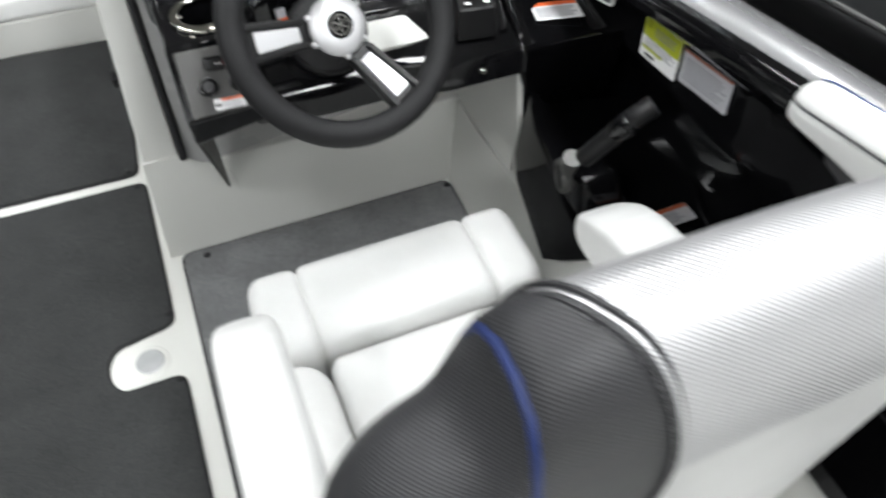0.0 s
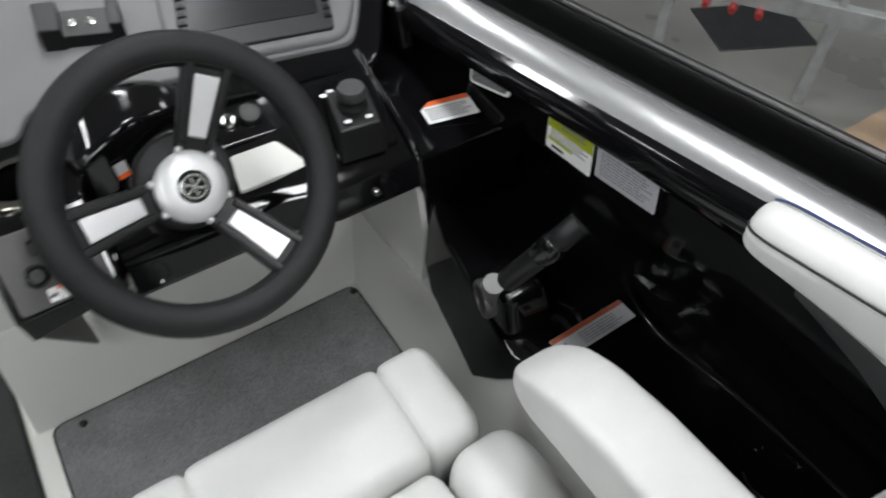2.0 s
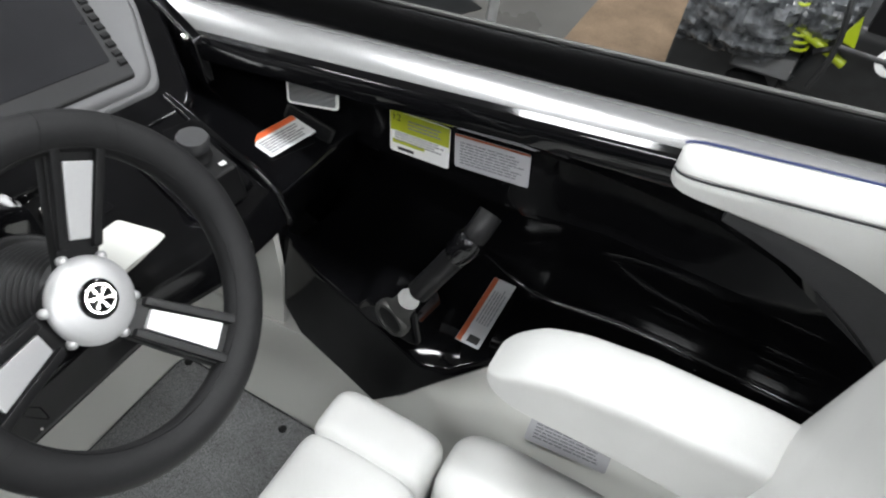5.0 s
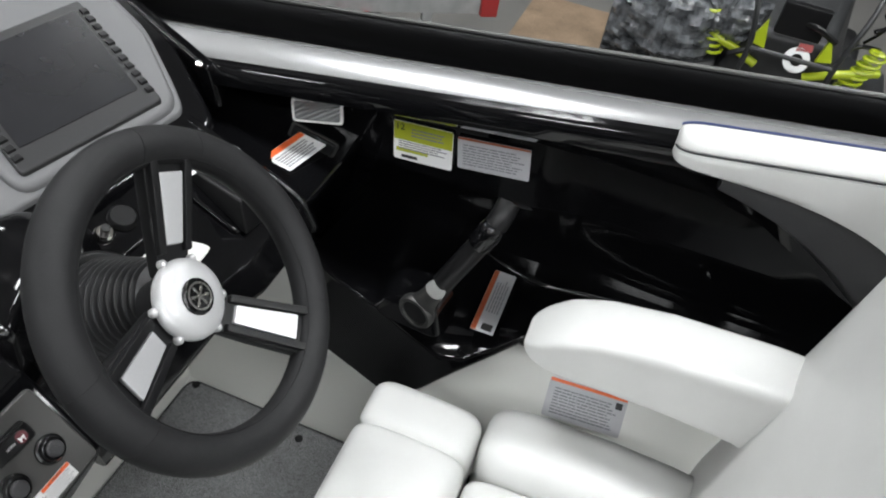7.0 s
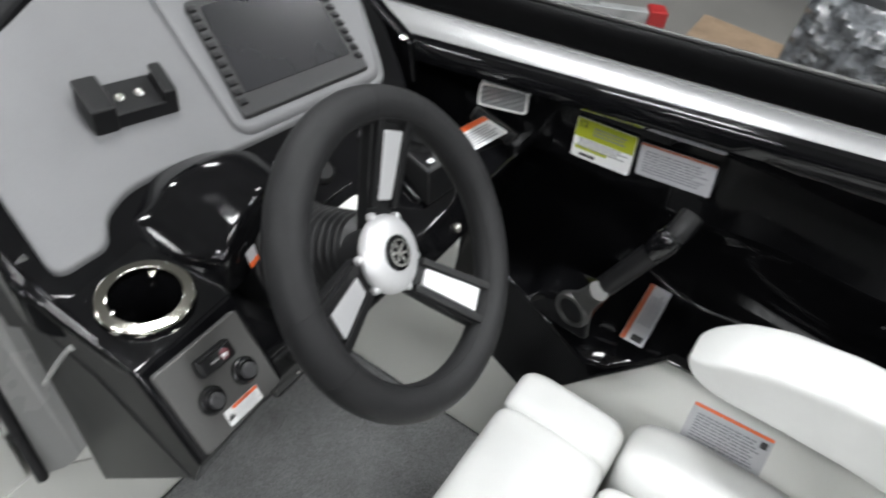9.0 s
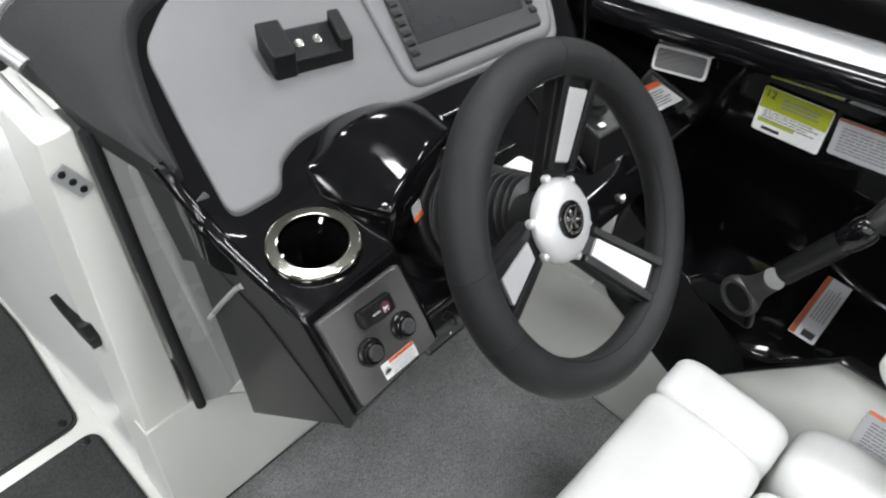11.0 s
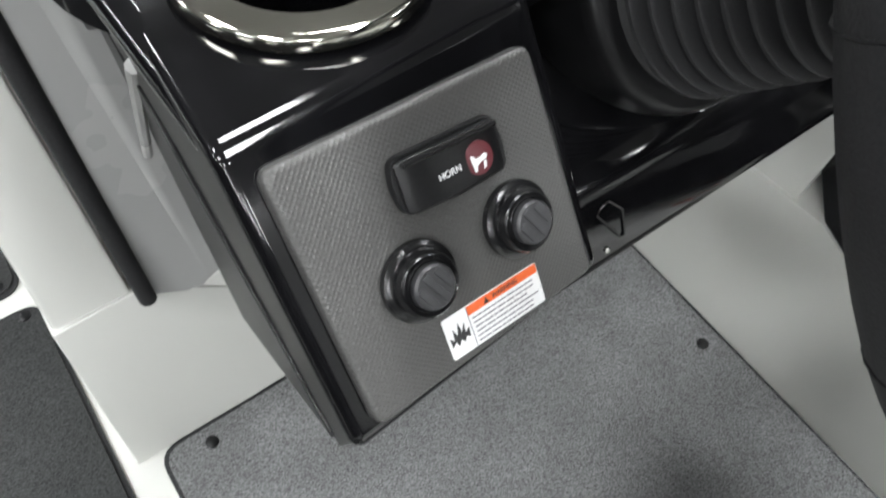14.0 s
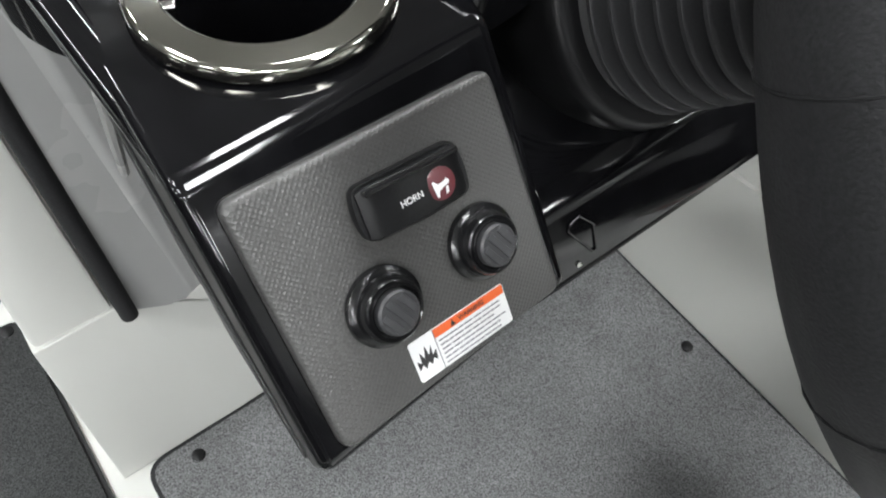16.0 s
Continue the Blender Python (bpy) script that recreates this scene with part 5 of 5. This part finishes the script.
# printed labels round the pocket
sticker("warning_label", pocket, frame_from((0.7815, 2.3835, 0.6225), (0.0945, -0.0175, 0), (0, 0, 1)), 0.094, 0.058, LABEL_WHITE,
        [(LABEL_ORANGE, 0, 0.0225, 0.092, 0.012, 0, None), (None, 0, -0.006, 0.088, 0.040, 6, INK_GREY)], 3, "white warning label with an orange heading")
# the tray label's heading is orange, its shade painted in
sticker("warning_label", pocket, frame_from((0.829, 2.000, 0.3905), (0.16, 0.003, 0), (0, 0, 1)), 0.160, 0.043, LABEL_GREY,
        [(LABEL_ORANGE_SHADED, 0.0, 0.0165, 0.158, 0.009, 0, None), (None, 0.02, -0.004, 0.11, 0.030, 5, INK_GREY), (INK, -0.066, -0.006, 0.016, 0.020, 0, None)], 5, "grey warning label with a mark and an orange heading darkened as in shade")
cap_label = sticker("capacity_label", pocket, frame_from((0.8945, 2.197, 0.633), (0, -0.108, 0.010), (-1, 0, 0.03)), 0.110, 0.078, LABEL_WHITE,
                    [(LABEL_YELLOW, 0, 0.020, 0.108, 0.036, 0, None), (None, 0.01, 0.020, 0.07, 0.022, 3, INK_GREY), (None, 0, -0.008, 0.10, 0.022, 4, INK_GREY), (LABEL_YELLOW, -0.02, -0.018, 0.06, 0.008, 0, None), (INK, -0.025, -0.031, 0.03, 0.006, 0, None)], 7, "yellow and white capacity label")
lettering("capacity_number", "12", 0.018, INK, cap_label, frame_from((0.8935, 2.197, 0.633), (0, -0.108, 0.010), (-1, 0, 0.03)) @ pose(-0.042, 0.028, 0.0012))
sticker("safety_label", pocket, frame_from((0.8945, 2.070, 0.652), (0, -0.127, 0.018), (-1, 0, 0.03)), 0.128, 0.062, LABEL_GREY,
        [(LABEL_ORANGE_SHADED, 0, 0.0285, 0.126, 0.004, 0, None), (None, 0, -0.002, 0.12, 0.05, 8, INK_GREY)], 9, "grey safety label full of small print")
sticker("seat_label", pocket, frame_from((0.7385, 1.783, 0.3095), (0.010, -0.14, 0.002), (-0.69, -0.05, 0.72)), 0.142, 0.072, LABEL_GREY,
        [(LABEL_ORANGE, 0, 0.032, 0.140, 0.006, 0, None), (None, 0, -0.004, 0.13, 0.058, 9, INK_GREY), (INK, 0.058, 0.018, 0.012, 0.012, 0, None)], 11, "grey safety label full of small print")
# the lamp's reflection on the metal frame is put in as plain white
vent = part("courtesy_light", moved(plate(0.092, 0.044, 0.004, 0.008), frame_from((0.878, 2.392, 0.645), (0, -0.084, 0.013), (-1, -0.2, 0.2))), GEL_WHITE, pocket, "small lens in a metal frame, its lamp reflection painted white")
part("lens", moved(plate(0.082, 0.034, 0.002, 0.006, 0, 0, 0.004), frame_from((0.878, 2.392, 0.645), (0, -0.084, 0.013), (-1, -0.2, 0.2))), LENS_CLEAR, vent, "clear ribbed lens")

# ---------------------------------------------------------------- bow seat beyond the passage
bow = thing("bow_lounge", "white vinyl bow seat across the passage", "seat", (-0.6, 3.9, 0))
part("base", block(-0.6, 0.49, -0.33, 0.35, 0.0, 0.12, 0.01, 2), GEL, bow)
part("cushion", cushion(-0.6, 0.49, -0.335, 0.35, 0.115, 0.20, 0.025, 0.01), VINYL_WHITE, bow)

# ---------------------------------------------------------------- things on the showroom floor
# the floor's own tan tone, added as a thin sheet on top
sheet = thing("tan_floor_patch", "tan patch of the showroom floor, added as a thin sheet", "cardboard", (4.6, 2.45, GROUND_Z))
part("sheet", block(-0.95, 1.0, -0.55, 0.45, 0.0, 0.006, 0.002, 1), FLOOR_TAN, sheet)
dark_sheet = thing("dark_floor_sheet", "dark flat sheet on the showroom floor", "mat", (4.15, 3.85, GROUND_Z))
part("sheet", moved(block(-0.30, 0.35, -0.20, 0.30, 0.0, 0.012, 0.003, 1), pose(0, 0, 0, 0, 0, -25)), DARK_PLASTIC, dark_sheet)

trailer = thing("boat_trailer", "galvanised trailer rail with red rollers and a red end lamp", "trailer", (3.98, 2.92, GROUND_Z))
TR = pose(0, 0, 0, 0, 0, 32.5)
part("rail", moved(block(-0.035, 0.035, 0.03, 2.2, 0.50, 0.60, 0.008, 2), TR), STEEL, trailer)
part("lamp", moved(block(-0.06, 0.06, -0.08, 0.03, 0.49, 0.62, 0.015, 2), TR), RED, trailer, "red end lamp")
for k in (0.72, 0.86, 1.0):
    part("roller", moved(moved(lathe([(0, -0.04), (0.018, -0.04), (0.022, 0.0), (0.018, 0.04), (0, 0.04)], 20), pose(0, 0, 0, 0, 90, 0)), TR @ pose(-0.06, k, 0.49)), RED, trailer, "red roller")
for k in (0.35, 1.2, 2.0):
    part("leg", moved(block(-0.025, 0.025, k - 0.03, k + 0.03, 0.0, 0.50, 0.006, 2), TR), STEEL, trailer)
    part("post", moved(block(-0.015, 0.015, k - 0.02, k + 0.02, 0.60, 0.86, 0.004, 2), TR), STEEL, trailer)
part("crossbar", moved(block(-0.02, 0.02, 0.25, 2.1, 0.84, 0.88, 0.006, 2), TR), DARK_PLASTIC, trailer)

quad = thing("parked_quad", "black quad bike with lime parts and a round white mark", "quad bike", (3.75, 1.25, GROUND_Z))
part("fairing", hull8([(-0.05, -0.35, 0.55), (0.6, -0.40, 0.45), (0.6, 0.40, 0.45), (-0.05, 0.35, 0.55), (-0.12, -0.18, 0.98), (0.5, -0.28, 1.15), (0.5, 0.28, 1.15), (-0.12, 0.18, 0.98)], 0.05, 4), DARK_PLASTIC, quad)
part("belly", block(0.0, 1.2, -0.22, 0.22, 0.28, 0.56, 0.05, 3), DARK_PLASTIC, quad)
part("seat", block(0.55, 1.25, -0.17, 0.17, 0.80, 0.96, 0.06, 4), BLACK_MATT, quad)
for s in (-1, 1):
    for k, x in (("front", 0.15), ("rear", 1.15)):
        tyre = part("tyre", moved(moved(ring_body([(0.14, -0.11), (0.26, -0.11), (0.30, -0.07), (0.31, 0.0), (0.30, 0.07), (0.26, 0.11), (0.14, 0.11)], 32), pose(0, 0, 0, 90, 0, 0)), pose(x, s * 0.48, 0.31)), BLACK_MATT, quad)
        part("rim", moved(moved(lathe([(0, -0.06), (0.145, -0.08), (0.145, 0.08), (0, 0.06)], 24), pose(0, 0, 0, 90, 0, 0)), pose(x, s * 0.48, 0.31)), STEEL, tyre)
    part("fender", hull8([(-0.18, s * 0.30, 0.66), (0.40, s * 0.30, 0.70), (0.42, s * 0.62, 0.66), (-0.14, s * 0.60, 0.62), (-0.10, s * 0.30, 0.76), (0.36, s * 0.30, 0.80), (0.38, s * 0.60, 0.74), (-0.08, s * 0.58, 0.70)], 0.02, 3), DARK_PLASTIC, quad)
    part("wing", hull8([(-0.20, s * 0.12, 0.93), (-0.17, s * 0.12, 0.93), (-0.15, s * 0.20, 0.94), (-0.18, s * 0.20, 0.94), (-0.20, s * 0.13, 0.97), (-0.17, s * 0.13, 0.97), (-0.13, s * 0.15, 1.06), (-0.16, s * 0.15, 1.06)], 0.006, 2), LIME, quad, "lime plastic wing")
    part("arm", tube([(-0.10, s * 0.12, 0.80), (-0.10, s * 0.26, 0.86), (-0.05, s * 0.45, 0.90)], 0.022, 10), LIME, quad, "lime suspension arm")
    coil = [(-0.06 + 0.045 * math.cos(a), s * (0.33 + 0.012 * a / 6.28) + 0.045 * math.sin(a), 0.78 + 0.035 * a / 6.28) for a in (2 * math.pi * k / 12 for k in range(12 * 7))]
    part("spring", tube(coil, 0.009, 6), LIME, quad, "lime coil spring")
    part("bumper_bar", tube(smooth_path([(-0.22, s * 0.22, 0.70), (-0.27, s * 0.20, 0.95), (-0.20, s * 0.26, 1.22), (0.15, s * 0.33, 1.38)]), 0.014, 8), DARK_PLASTIC, quad, "black tube bumper")
part("bumper_cross", tube([(-0.27, -0.20, 0.95), (-0.27, 0.20, 0.95)], 0.013, 8), DARK_PLASTIC, quad)
clutter = random.Random(12)
for k in range(16):
    a = Vector((clutter.uniform(-0.22, 0.2), clutter.uniform(-0.42, 0.42), clutter.uniform(0.70, 1.08)))
    b = a + Vector((clutter.uniform(-0.05, 0.2), clutter.uniform(-0.18, 0.18), clutter.uniform(-0.12, 0.2)))
    part("hose", tube(smooth_path([a, a.lerp(b, 0.5) + Vector((-0.04, clutter.uniform(-0.04, 0.04), 0.03)), b], 5), clutter.uniform(0.008, 0.018), 7), clutter.choice((BLACK_SATIN, DARK_PLASTIC, BLACK_GLOSS)), quad)
part("grille", block(-0.15, -0.10, -0.11, 0.11, 1.0, 1.16, 0.01, 2), BLACK_SATIN, quad)
mark = part("mark", moved(ring_body([(0.030, 0.0), (0.062, 0.0), (0.062, 0.012), (0.030, 0.012)], 32), frame_from((-0.165, -0.045, 0.905), (0, -1, 0), (-0.85, 0, 0.5))), LABEL_WHITE, quad, "white round mark")
part("mark_wedge", moved(prism([(-0.02, 0.04), (0.055, 0.05), (0.05, 0.085), (-0.01, 0.08)], 0.0, 0.012), frame_from((-0.165, -0.045, 0.905), (0, -1, 0), (-0.85, 0, 0.5))), RED, mark)


def wrap_sheet(x, y, z, size, seed):
    """Crumpled clear wrapping over a part of the machine."""
    bm = bmesh.new()
    n = 26
    vs = {}
    for i in range(n + 1):
        for j in range(n + 1):
            u, v = i / n - 0.5, j / n - 0.5
            k = noise.noise(Vector((u * 7, v * 7, seed))) * 0.08 + abs(noise.noise(Vector((u * 17, v * 17, seed + 5)))) * 0.06
            dome = 0.16 * (1 - 4 * u * u) * (1 - 4 * v * v)
            vs[i, j] = bm.verts.new((x - (k + dome) * size * 2, y + u * size, z + v * size * 0.8 + k * 0.3))
    for i in range(n):
        for j in range(n):
            bm.faces.new([vs[i, j], vs[i + 1, j], vs[i + 1, j + 1], vs[i, j + 1]])
    return bm


WRAP = material("clear_wrap", (0.10, 0.105, 0.112), 0.20, coat=0.5, grain=0.15, grain_size=0.006, spread=0.6, spread_size=0.05, bump_height=0.002)
wrapped = thing("wrapped_crate", "machine crate under crumpled plastic wrap", "crate", (3.95, 1.86, GROUND_Z))
part("crate", block(-0.2, 0.7, -0.28, 0.30, 0.0, 0.86, 0.02, 2), DARK_PLASTIC, wrapped)
part("wrap", wrap_sheet(-0.20, -0.02, 0.86, 0.62, 3.0), WRAP, wrapped, "crumpled plastic wrap", )
part("wrap", wrap_sheet(-0.22, -0.30, 0.95, 0.34, 9.0), WRAP, wrapped, "crumpled plastic wrap")
